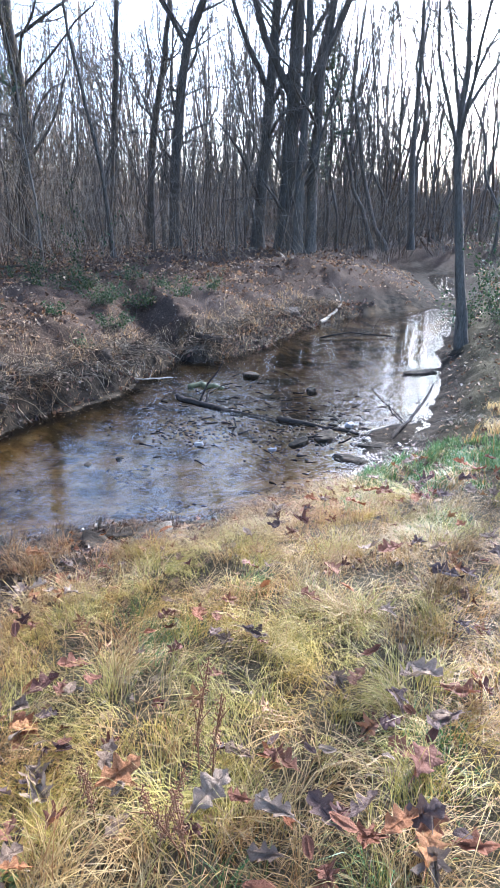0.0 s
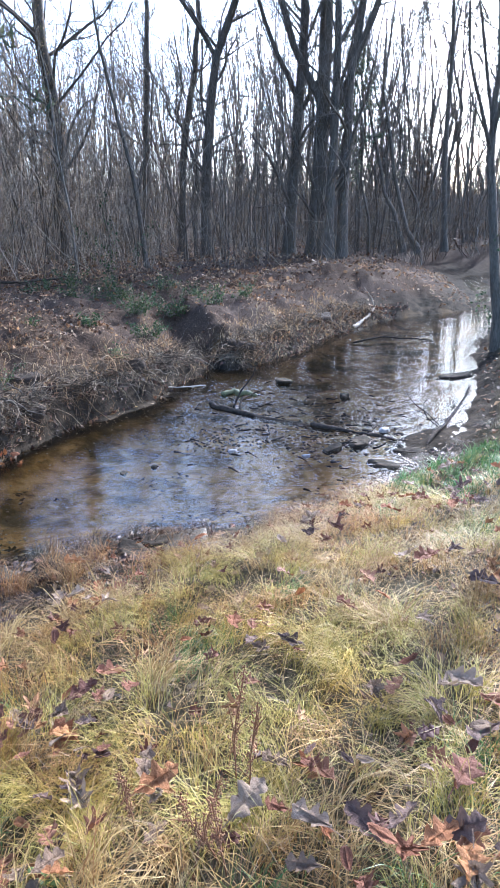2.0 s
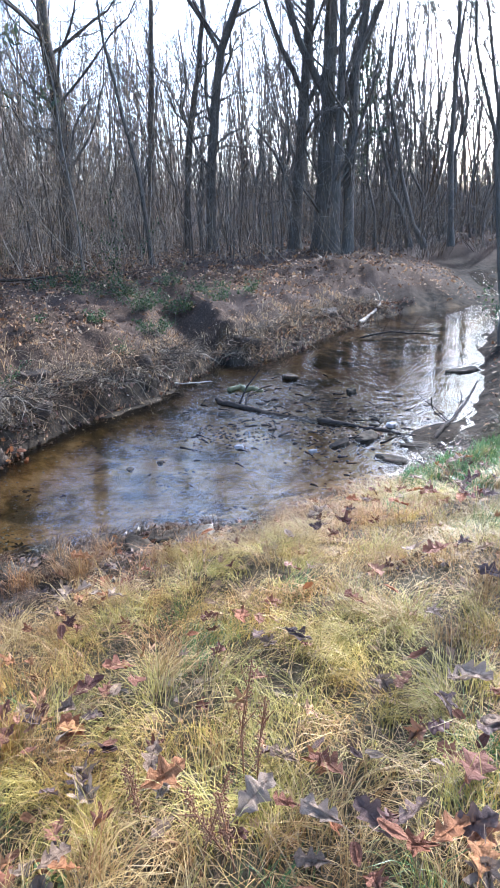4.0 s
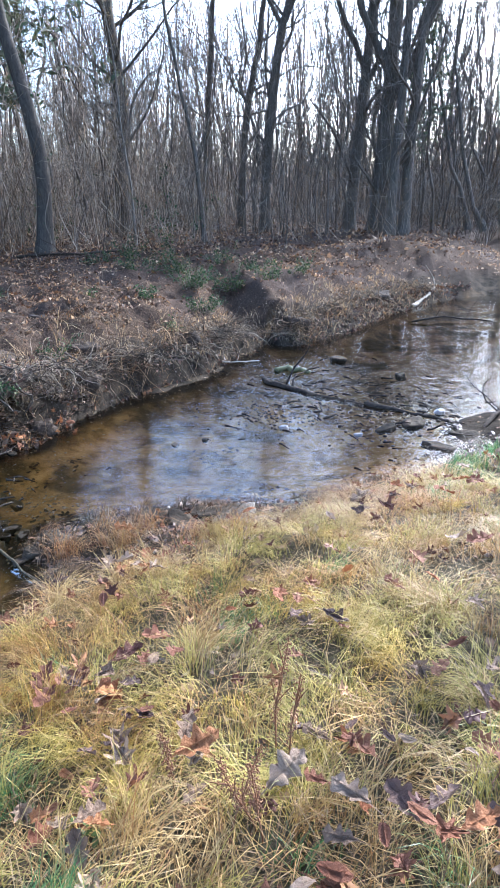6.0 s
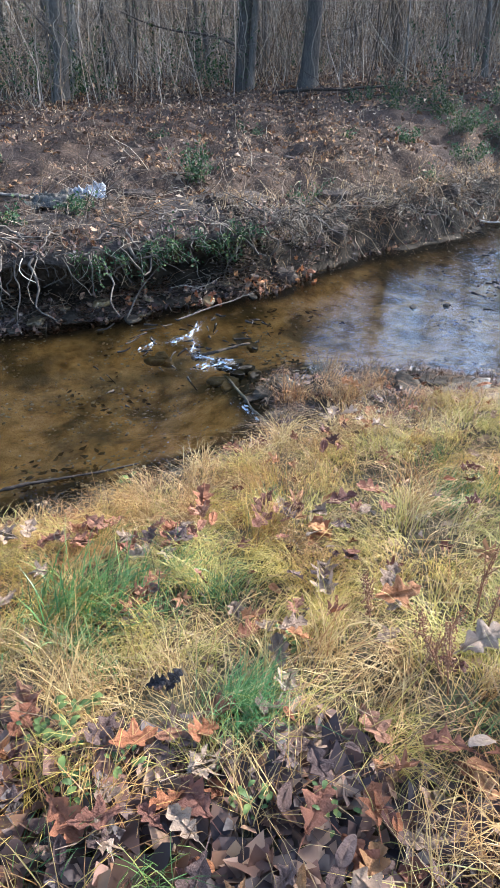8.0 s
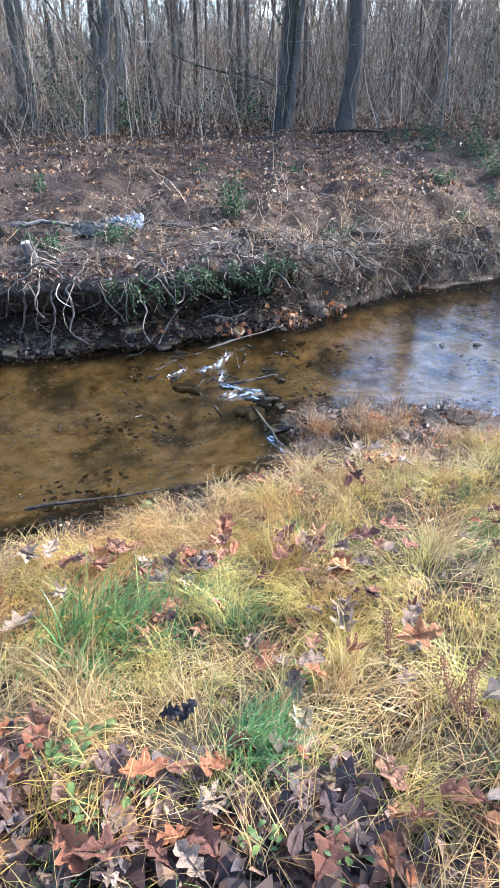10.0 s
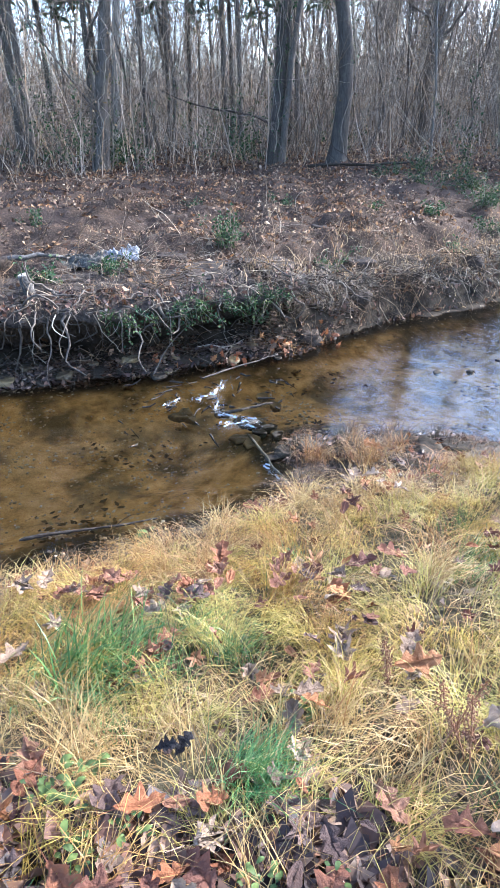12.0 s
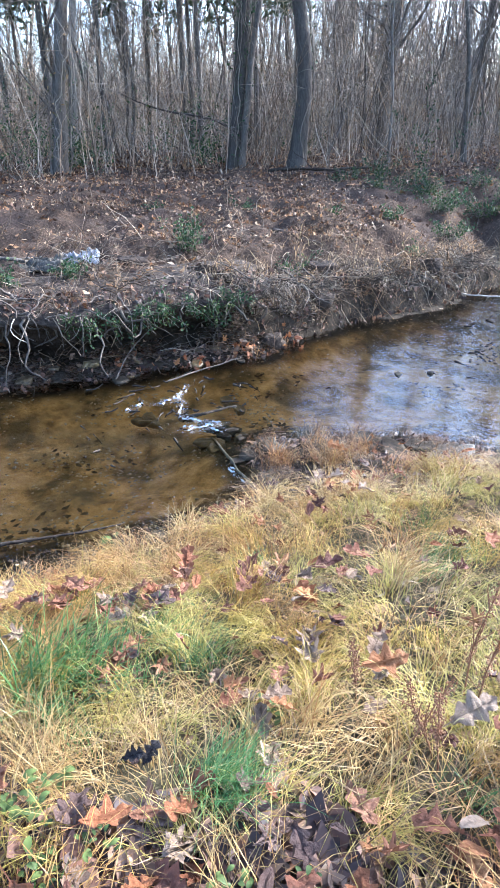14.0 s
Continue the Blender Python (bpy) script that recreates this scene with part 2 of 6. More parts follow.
def tubes_mesh(name, items, smooth=True):
    """One mesh of many tapered tubes: items of (points, radii, sides)."""
    groups = {}
    for pts, rad, sides in items:
        groups.setdefault((len(pts), sides), []).append((pts, rad))
    vs, qs, at = [], [], 0
    for (n, sides), some in groups.items():
        p, r = np.array([a for a, _ in some], float), np.array([b for _, b in some], float)
        d = np.gradient(p, axis=1)
        d /= np.linalg.norm(d, axis=2)[..., None] + 1e-9
        flat = np.abs(d[:, :1, 1:2]) < 0.8
        ref = np.where(flat, np.array([0.13, 0.97, 0.2]), np.array([0.97, 0.13, 0.2]))
        u = np.cross(d, np.broadcast_to(ref, d.shape))
        u /= np.linalg.norm(u, axis=2)[..., None] + 1e-9
        w = np.cross(d, u)
        ang = np.arange(sides) * 2 * np.pi / sides
        v = p[:, :, None] + r[:, :, None, None] * (np.cos(ang)[:, None] * u[:, :, None] + np.sin(ang)[:, None] * w[:, :, None])
        i, j = np.meshgrid(np.arange(n - 1), np.arange(sides), indexing="ij")
        k = (j + 1) % sides
        q = np.stack([i * sides + j, i * sides + k, (i + 1) * sides + k, (i + 1) * sides + j], -1).reshape(-1, 4)
        q = (q[None] + (np.arange(len(some)) * n * sides)[:, None, None] + at).reshape(-1, 4)
        vs.append(v.reshape(-1, 3))
        qs.append(q)
        at += v.size // 3
    return mesh_of(name, np.concatenate(vs), np.concatenate(qs), smooth=smooth)


def blades_mesh(name, base, height, az, lean, width, curl=1.0):
    """Grass blades: arched strips, three faces each."""
    n = len(base)
    t = np.array([0, 0.35, 0.7, 1.0])
    out = lean[:, None] * (t[None] ** (1 + curl)) * height[:, None]
    up = height[:, None] * t[None] * np.sqrt(np.maximum(0.05, 1 - (lean[:, None] * t[None]) ** 2 * 0.8))
    dx, dy = np.cos(az)[:, None], np.sin(az)[:, None]
    cx, cy, cz = base[:, 0:1] + out * dx, base[:, 1:2] + out * dy, base[:, 2:3] + up
    tw = az[:, None] + np.pi / 2 + np.random.uniform(-0.8, 0.8, (n, 1))
    hw = width[:, None] * np.array([1, 0.9, 0.65, 0.12])[None] * 0.5
    left = np.stack([cx - hw * np.cos(tw), cy - hw * np.sin(tw), cz], -1)
    right = np.stack([cx + hw * np.cos(tw), cy + hw * np.sin(tw), cz], -1)
    v = np.stack([left, right], 2).reshape(-1, 3)
    k = np.arange(n)[:, None] * 8 + np.array([0, 2, 4])[None]
    q = np.stack([k, k + 1, k + 3, k + 2], -1).reshape(-1, 4)
    return mesh_of(name, v, q)


def wob(x, y, s=1.0, ph=0.0):
    """Smooth uneven field in -1..1."""
    x, y = x / s, y / s
    return (np.sin(x * 1.7 + y * 0.9 + ph) + np.sin(x * -1.1 + y * 2.1 + 1.3 + ph * 2) + np.sin(x * 3.1 - y * 2.7 + 4.1 + ph) * 0.6
            + np.sin(x * 4.3 + y * 5.1 + 0.7 - ph) * 0.4) / 3.0


# ---------------------------------------------------------------- the ground
NEAR_SHORE = np.array([(-40, -60), (-12, -14), (-6.5, -4), (-4.4, -1), (-3.2, .7), (-2.6, 1.6), (-2.2, 2.1), (-1.95, 2.6), (-1.75, 3.0), (-1.78, 3.25), (-2.0, 3.45), (-2.12, 3.62), (-2.0, 3.82), (-1.7, 4.05), (-1.1, 4.36), (-.1, 4.56), (.5, 4.98),
                       (1, 5.4), (1.5, 6.1), (2, 7), (2.6, 8.7), (3.2, 11), (4.3, 13.7), (5.1, 15.9), (5.7, 17.6), (6.6, 20), (7.2, 22.5), (7.8, 24.6), (10, 26.6), (20, 30), (60, 42), (160, 70)])
FAR_SHORE = np.array([(-45, -55), (-16, -10), (-9.5, -2), (-7, .8), (-5.6, 2.4), (-4.75, 3.3), (-4.05, 4), (-3.65, 4.35), (-3.35, 4.9), (-2.9, 5.4), (-2.75, 6.1), (-2.45, 7), (-2, 7.7),
                      (-1.7, 8.4), (-1.3, 9.5), (-1.25, 10.1), (-.6, 9.95), (.25, 11.3), (.9, 12.8), (1.6, 13.9), (2.6, 15.2), (3.9, 15.95), (4.6, 16.4), (5.05, 17.6), (5.4, 20), (5.7, 22.5), (6.3, 25.2), (7.3, 27), (9.6, 28.4), (20, 31.6), (60, 44), (160, 72)])


def side_of(line, x, y):
    """Distance to a shoreline, positive on its left."""
    x, y = np.asarray(x, float), np.asarray(y, float)
    a, u = line[:-1], np.diff(line, axis=0)
    best, sign = np.full(x.size, 1e9), np.ones(x.size)
    px, py = x.ravel(), y.ravel()
    if px.size == 1:
        t = np.clip(((px - a[:, 0]) * u[:, 0] + (py - a[:, 1]) * u[:, 1]) / (u ** 2).sum(1), 0, 1)
        d = np.hypot(px - a[:, 0] - t * u[:, 0], py - a[:, 1] - t * u[:, 1])
        i = int(d.argmin())
        c = 1.0 if u[i, 0] * (py[0] - a[i, 1]) - u[i, 1] * (px[0] - a[i, 0]) >= 0 else -1.0
        return np.full(x.shape, d[i] * c)
    for (ax, ay), (ux, uy) in zip(a, u):
        t = np.clip(((px - ax) * ux + (py - ay) * uy) / (ux * ux + uy * uy), 0, 1)
        d = np.hypot(px - ax - t * ux, py - ay - t * uy)
        take = d < best - 1e-9
        best, sign = np.where(take, d, best), np.where(take, np.where(ux * (py - ay) - uy * (px - ax) >= 0, 1.0, -1.0), sign)
    return (best * sign).reshape(x.shape)


def step(a, b, v):
    t = np.clip((v - a) / (b - a), 0, 1)
    return t * t * (3 - 2 * t)


def flat_edge(x, y):
    """1 on the low muddy tongue by the small riffle, 0 elsewhere."""
    return np.exp(-((x + 1.2) / 1.15) ** 4) * step(2.7, 3.3, y)


def lay(x, y):
    """Height of the ground, distance onto the near bank and onto the far bank."""
    x, y = np.asarray(x, float), np.asarray(y, float)
    jag = 0.07 * wob(x, y, 0.33) + 0.05 * wob(x, y, 0.12, 2.0)
    dn, df = -side_of(NEAR_SHORE, x, y) + jag, side_of(FAR_SHORE, x, y) + jag * .6
    near = np.interp(dn, [0, .12, .3, .55, 1.2, 1.9, 2.6, 6, 20, 80], [-.72, -.66, -.6, -.42, -.27, -.1, 0, .05, .3, .8])
    mudflat = np.interp(dn, [0, .12, .5, .85, 1.3, 1.9, 2.6, 6, 20, 80], [-.72, -.675, -.63, -.52, -.3, -.1, 0, .05, .3, .8])
    k = flat_edge(x, y)
    near = near * (1 - k) + mudflat * k
    steep = np.interp(df, [0, .12, .3, .85, .95, 1.1, 1.5, 3, 5, 9, 30, 120], [-.72, -.66, -.63, -.56, -.2, -.03, .1, .3, .4, .46, .55, 1.4])
    cutback = df + .05 * wob(x, y, .5, 6) + .04 * wob(x, y, .15, 2)
    shelf = np.interp(cutback, [0, .08, .3, .95, 1.12, 1.4, 2.0, 3.5, 6, 30, 120], [-.72, -.47, -.32, -.25, -.04, .09, .17, .32, .42, .55, 1.4])
    slope = np.interp(df, [0, .25, 1, 2, 3.5, 6, 30, 120], [-.72, -.5, -.2, .05, .25, .38, .55, 1.4])
    a, b = step(5.2, 6.6, y), step(9.2, 10.6, y)
    far = (steep * (1 - a) + shelf * a) * (1 - b) + slope * b
    gully = np.exp(-((x + 1.3 + 0.42 * (y - 10)) / 0.45) ** 2) * step(9.6, 10.4, y) * (1 - step(11.5, 14, y))
    far = far - 0.35 * gully * step(0, .5, df)
    inside = np.minimum(-dn, -df)
    shallow = 0.10 * np.exp(-(((x - .2) * 0.8 - (7.0 - y) * 0.25) / 1.6) ** 2 - ((y - 7.0 + 0.35 * x) / 0.8) ** 2)
    shallow = shallow + 0.19 * np.exp(-((y - 16.9 + .2 * (x - 5)) / .55) ** 2) + 0.1 * step(17.5, 19, y)
    bed = WATER_Z - 0.02 - 0.16 * step(0, .8, inside) + shallow + 0.022 * wob(x, y, 0.4, 1.0) + 0.012 * wob(x, y, 0.15) - 0.05 * step(.2, .9, wob(x, y, 0.9, 4.0))
    z = np.where(dn > 0, near, np.where(df > 0, far, bed))
    rough = np.where(dn > 0.3, 0.025, np.where(df > 0.3, 0.075 + .03 * step(.6, 1.2, df) * (1 - step(3.5, 6, df)), 0.008))
    z = z + rough * (wob(x, y, 0.35, 3.0) + 0.5 * wob(x, y, 0.13, 1.0)) + np.where((df > 1), 0.06, 0) * wob(x, y, 1.4)
    return z, dn, df


def ground_z(x, y):
    z, dn, df = (float(v[0]) for v in lay(np.array([x]), np.array([y])))
    if .45 < df < 1.2 and y < 6.1 and -6.6 < x < -2.7:
        z = max(z, float(np.interp(df, [.45, .95, 1.2], [.0, .05, .04])))
    return z


def spaced(lo, hi, fine, far_lo, far_hi, grow=1.13):
    mid = list(np.arange(lo, hi, fine))
    for edge, sign in ((far_hi, 1), (far_lo, -1)):
        s, v, more = fine, (mid[-1] if sign > 0 else mid[0]), []
        while (edge - v) * sign > 0:
            s *= grow
            v += sign * s
            more.append(v)
        mid = mid + more if sign > 0 else more[::-1] + mid
    return np.array(mid)


def sheet(name, gx, gy, z):
    x, y = np.meshgrid(gx, gy, indexing="ij")
    i, j = np.meshgrid(np.arange(len(gx) - 1), np.arange(len(gy) - 1), indexing="ij")
    w = len(gy)
    q = np.stack([i * w + j, (i + 1) * w + j, (i + 1) * w + j + 1, i * w + j + 1], -1).reshape(-1, 4)
    return mesh_of(name, np.stack([x, y, z], -1).reshape(-1, 3), q, smooth=True)


def add_field(me, name, values):
    at = me.attributes.new(name, "FLOAT", "POINT")
    at.data.foreach_set("value", np.asarray(values, np.float32).ravel())


gx, gy = spaced(-6.5, 4, 0.06, -900, 900), spaced(-0.4, 11.5, 0.06, -700, 1200)
X, Y = np.meshgrid(gx, gy, indexing="ij")
Z, DN, DF = lay(X, Y)
me = sheet("ground", gx, gy, Z)
add_field(me, "near_bank", step(0, .3, DN))
add_field(me, "bed", (1 - step(WATER_Z - .05, WATER_Z - .015, Z)) * step(.05, .3, -np.maximum(DN, DF)) * (1 - .7 * step(5.2, 7.5, Y + .3 * X)) * (1 - step(14.5, 16.5, Y)))
add_field(me, "mud", np.clip(1 - np.where(DN > DF, step(.25 + .4 * flat_edge(X, Y), .55 + .5 * flat_edge(X, Y), DN), step(.5, 1.05, DF + .1 * wob(X, Y, .4, 2))), 0, 1))
tagged(part("ground", me, GROUND), "brown leaf-strewn earth banks and sandy stream bed", "ground", kind="structure")

gx, gy = spaced(-6, 4, 0.085, -60, 60, 1.2), spaced(-.5, 10, 0.085, -60, 170, 1.2)
X, Y = np.meshgrid(gx, gy, indexing="ij")
RIF = np.exp(-((X + 2.75) / .55) ** 2 - ((Y - 3.95) / .4) ** 2) + 0.8 * np.exp(-((X - .9) / .8) ** 2 - ((Y - 6.2) / .7) ** 2) \
    + 0.6 * np.exp(-((X + .2) / 1.4) ** 2 - ((Y - 8.6) / .9) ** 2) + 0.7 * np.exp(-((X - 6) / 2) ** 2 - ((Y - 22) / 4) ** 2)
RIF = np.clip(RIF + .45 * np.exp(-((Y - 7.6) / 1.3) ** 2 - ((X - .4) / 1.7) ** 2) * (.7 + .5 * wob(X, Y, .5, 3)), 0, 1)
WZ = WATER_Z + 0.0012 * wob(X, Y, .16) + 0.016 * RIF * (wob(X, Y, .09, 2) + 0.7 * wob(Y, X, .06, 1))
me = sheet("water", gx, gy, WZ)
add_field(me, "riffle", RIF)
tagged(part("water", me, WATER), "shallow clear brown stream water with gentle ripples", "water", kind="structure")

# ---------------------------------------------------------------- trees


def grow(rng, p, d, length, r, n, wander, up, tip=0.3):
    """A wandering tapered branch: its points and radii."""
    pts, d = [np.array(p, float)], np.array(d, float)
    for _ in range(n):
        d = d + rng.normal(0, wander, 3) + np.array([0, 0, up])
        d /= np.linalg.norm(d)
        pts.append(pts[-1] + d * length / n)
    return np.array(pts), r * np.linspace(1, tip, n + 1)


def along(pts, rad, u):
    f = u * (len(pts) - 1)
    i = min(int(f), len(pts) - 2)
    k = f - i
    return pts[i] * (1 - k) + pts[i + 1] * k, rad[i] * (1 - k) + rad[i + 1] * k, pts[i + 1] - pts[i]


def crown_items(rng, pts, rad, height, limbs, subs, twigs, low=0.3, rise=0.12, spread=1.0, high=1.0, thin=.007):
    """Limbs, and the twigs on them, as two lists of tubes."""
    big, small = [], []
    for _ in range(limbs):
        spray = []
        u = low + (high - low) * rng.random() ** 0.8
        p, r, d = along(pts, rad, min(u, 0.99))
        az = rng.uniform(0, 2 * np.pi)
        out = np.array([np.cos(az), np.sin(az), 0]) * spread
        d0 = d / np.linalg.norm(d) * rng.uniform(.5, 1.1) + out
        L = height * (0.12 + 0.2 * rng.random()) * (1.15 - 0.5 * u)
        bp, br = grow(rng, p, d0 / np.linalg.norm(d0), L, max(r * rng.uniform(.16, .38), .008), 6, .26, rise)
        big.append((bp, br, 4))
        for _ in range(subs):
            q, r2, d2 = along(bp, br, rng.uniform(.2, 1) * .99)
            d2 = d2 / np.linalg.norm(d2) + rng.normal(0, .65, 3)
            sp, sr = grow(rng, q, d2 / np.linalg.norm(d2), L * rng.uniform(.25, .55), max(r2 * .55, thin * 1.3), 3, .3, rise)
            spray.append((sp, sr, 3))
            for _ in range(twigs):
                q3, r3, d3 = along(sp, sr, rng.uniform(.15, 1) * .99)
                d3 = d3 / np.linalg.norm(d3) + rng.normal(0, .6, 3)
                tp, trr = grow(rng, q3, d3 / np.linalg.norm(d3), L * rng.uniform(.12, .28), max(r3 * .6, thin), 2, .3, rise)
                spray.append((tp, trr, 3))
        small.append(spray)
    return big, small


def tree(points, r0, height, seed, limbs=15, subs=6, twigs=5, low=0.14, flare=1.5, label="", bark=None, forks=0, fork_at=.42, group="", spread=1.0, high=1.0, detail=True, name="tree", category="tree"):
    """A bare tree: its trunk follows the points, then goes on up to its height."""
    rng = np.random.default_rng(seed)
    base = np.array(points[0], float)
    rel = [np.array(p, float) - base for p in points]
    last = rel[-1] - rel[-2]
    last = last / np.linalg.norm(last) * 0.6 + np.array([0, 0, .6])
    more, _ = grow(rng, rel[-1], last / np.linalg.norm(last), max(height - rel[-1][2], 1.0), 1, 6, .06, .05)
    ctrl = np.array(rel + list(more[1:]))
    s = np.concatenate([[0], np.cumsum(np.linalg.norm(np.diff(ctrl, axis=0), axis=1))])
    t = np.concatenate([[0, .15, .4, .8], np.linspace(1.4, s[-1], 18)])
    pts = np.stack([np.interp(t, s, ctrl[:, k]) for k in range(3)], 1)
    pts[1:, :2] += rng.normal(0, r0 * .10, (len(pts) - 1, 2))
    pts[0, 2] -= 0.15
    rad = r0 * np.interp(t / s[-1], [0, .5, 1], [1, .6, .12])
    rad[:4] *= [flare, 1 + (flare - 1) * .55, 1 + (flare - 1) * .2, 1.03]
    root = tagged(new(name), label, category, group)
    root.location = base
    part("trunk", tubes_mesh("trunk", [(pts, rad, 12 if r0 > .13 else 8)]), bark or BARK, root)
    big, small = crown_items(rng, pts, rad, height, limbs, subs, twigs, low, spread=spread, high=high, thin=.007 if detail else .0085)
    for n in range(forks):
        p, r, _d = along(pts, rad, fork_at + .1 * rng.random())
        az = 6.28 * (n + rng.uniform(-.2, .2)) / forks
        fp, fr = grow(rng, p, np.array([math.cos(az) * .55, math.sin(az) * .55, 1.0]) / 1.15, height * rng.uniform(.45, .65), r * .6, 9, .09, .06, .15)
        more_big, more_small = crown_items(rng, fp, fr, height * .6, 7, 4, 4, .15)
        big += [(fp, fr, 7)] + more_big
        small += [[]] + more_small
    for item, spray in zip(big, small):
        limb = part("limb", tubes_mesh("limb", [item]), bark or BARK, root)
        if detail and spray:
            tagged(part("twig_spray", tubes_mesh("twig_spray", spray), TWIG, limb, "fine bare twigs"), kind="stuff")
    if not detail:
        tagged(part("crown", tubes_mesh("crown", sum(small, [])), TWIG, root, "fine bare twigs"), kind="stuff")
    return root


WOODS = "bare trees in the wood behind the stream"
BIG = "tall bare grey-brown tree standing on the far bank"
tree([(-9.68, 10.14, .4), (-9.57, 10.25, 1.68), (-9.44, 10.36, 2.85)], .13, 13, 1, label="thick grey bare tree trunk with pale climbing stems", group=WOODS)
tree([(-11.2, 12.2, .4), (-11.04, 12.29, 2.04), (-10.93, 12.39, 3.1)], .10, 11, 2, label="slim pale-barked bare tree behind a thicker trunk", bark=BARK_PALE, group=WOODS)
tree([(-6.3, 13.65, .38), (-6.15, 13.7, 1.85), (-6.22, 13.67, 2.92), (-6.42, 13.59, 4.11), (-6.6, 13.52, 4.86)], .16, 14, 3, flare=1.75, label="dark bare tree with flared foot, leaning as it rises", bark=BARK_DARK, group=WOODS)
tree([(-7.7, 13.45, .4), (-7.58, 13.52, 2.05), (-7.46, 13.6, 3.5), (-7.36, 13.66, 4.9)], .145, 13, 4, limbs=11, low=.12, label="vine-covered dark bare tree near the bank edge", bark=BARK_DARK, group=WOODS)
tree([(-7.45, 13.35, .4), (-7.28, 13.55, 2.6), (-7.1, 13.65, 3.7), (-7.02, 13.7, 4.9)], .07, 11, 5, label="slender second stem beside a vine-covered tree", group=WOODS)
tree([(-7.5, 22.8, .42), (-7.3, 22.87, 3.6), (-7.38, 22.85, 5.75), (-7.5, 22.8, 7.3)], .27, 16, 6, high=.55, label=BIG, group=WOODS)
tree([(-5.39, 26.46, .45), (-5.04, 26.53, 4.99), (-4.75, 26.58, 8.58)], .14, 16, 7, high=.55, label="slim straight bare tree in the wood", group=WOODS)
tree([(-3.84, 25.71, .42), (-3.66, 25.74, 3.02), (-3.43, 25.77, 4.9), (-3.02, 25.82, 6.69), (-2.79, 25.85, 8.39)], .15, 15, 8, high=.55, label=BIG, group=WOODS)
tree([(-2.66, 23.85, .42), (-2.61, 23.86, 3.09), (-2.32, 23.89, 4.99), (-2.06, 23.91, 6.78), (-1.48, 23.95, 7.89)], .2, 15, 9, low=.2, forks=2, fork_at=.4, high=.55, label="thick bare tree that bends and forks high up", group=WOODS)
tree([(.25, 24, .4), (.42, 24, 2.93), (.64, 23.99, 5.51), (.82, 23.99, 7.9)], .21, 16, 10, forks=2, fork_at=.35, high=.55, label="tall bare trunk in a close group of five", group=WOODS)
tree([(1.11, 22.97, .35), (1.28, 22.96, 2.87), (1.36, 22.96, 5.34), (1.44, 22.95, 7.63)], .28, 17, 11, forks=2, fork_at=.3, label="thickest bare trunk in a close group of five", group=WOODS)
tree([(1.5, 21.95, .3), (1.57, 21.95, 2.81), (1.71, 21.93, 5.92), (1.71, 21.93, 7.36)], .16, 15, 12, label="tall bare trunk in a close group of five", group=WOODS)
tree([(1.94, 22.42, .33), (2.03, 22.41, 2.84), (2.15, 22.4, 5.71), (2.48, 22.36, 7.47)], .18, 15, 13, label="leaning bare trunk in a close group of five", group=WOODS)
tree([(3.45, 10.45, -.42), (3.21, 10.52, 1.35), (3.1, 10.54, 2.45), (3.1, 10.55, 3.13)], .085, 6.0, 14, limbs=8, subs=5, twigs=4, low=.3, forks=5, fork_at=.42, label="small bare tree with upswept forked limbs at the water's edge", group=WOODS)
tree([(-5.06, 16.23, .45), (-5.08, 16.22, 1.83), (-5.21, 16.18, 3.16), (-5.22, 16.18, 4.19)], .035, 6, 15, limbs=6, label="thin pale bare sapling", bark=BARK_PALE, group=WOODS)
tree([(-3.6, 17.65, .45), (-3.76, 17.6, 2.54), (-4.04, 17.54, 4.05), (-4.31, 17.48, 5.47)], .07, 8.5, 16, limbs=10, label="slim bare tree leaning away from the stream", group=WOODS)
tree([(4.57, 25.6, .4), (4.18, 25.66, 1.67), (3.76, 25.73, 2.46)], .09, 7, 17, limbs=7, label="small leaning bare tree", group=WOODS)
tree([(5.1, 25.49, .35), (4.63, 25.58, 1.07), (4.1, 25.68, 3.04)], .1, 8, 18, limbs=7, label="small leaning bare tree", group=WOODS)
tree([(6.48, 27.24, .3), (6.26, 27.29, 4.15), (6.32, 27.28, 7.01), (6.25, 27.29, 8.8)], .12, 14, 19, label="slim straight bare tree in the wood", group=WOODS)

# trees and saplings that fill the wood: a few kinds, each repeated
rng = np.random.default_rng(77)
kinds = []
for k, (h, r, limbs, subs, twigs, low) in enumerate([(15, .12, 8, 5, 3, .25), (17, .16, 9, 5, 3, .3), (12, .08, 9, 5, 3, .15), (10, .055, 9, 5, 3, .12), (8, .04, 9, 4, 4, .12), (6, .028, 8, 4, 4, .1),
                                                     (5, .022, 8, 4, 3, .08), (7, .03, 8, 4, 3, .15), (9, .05, 9, 5, 3, .1), (9.5, .055, 9, 7, 5, .3), (8.5, .045, 9, 7, 5, .24)]):
    lean = rng.normal(0, .08, 2) * h
    bend = rng.normal(0, .016 * h, (5, 2))
    t = tree([(0, 0, 0)] + [(lean[0] * q * q + bend[m][0], lean[1] * q * q + bend[m][1], h * q * .7) for m, q in enumerate((.2, .4, .6, .8, 1.0))], r, h, 200 + k, limbs, subs, twigs, low, 1.4,
             "bare grey-brown tree in the wood" if h > 10 else "thin bare sapling in the wood", group=WOODS, spread=.8, detail=False)
    kinds.append(t)


def shores(x, y):
    p, q = np.array([x], float), np.array([y], float)
    return -float(side_of(NEAR_SHORE, p, q)[0]), float(side_of(FAR_SHORE, p, q)[0])


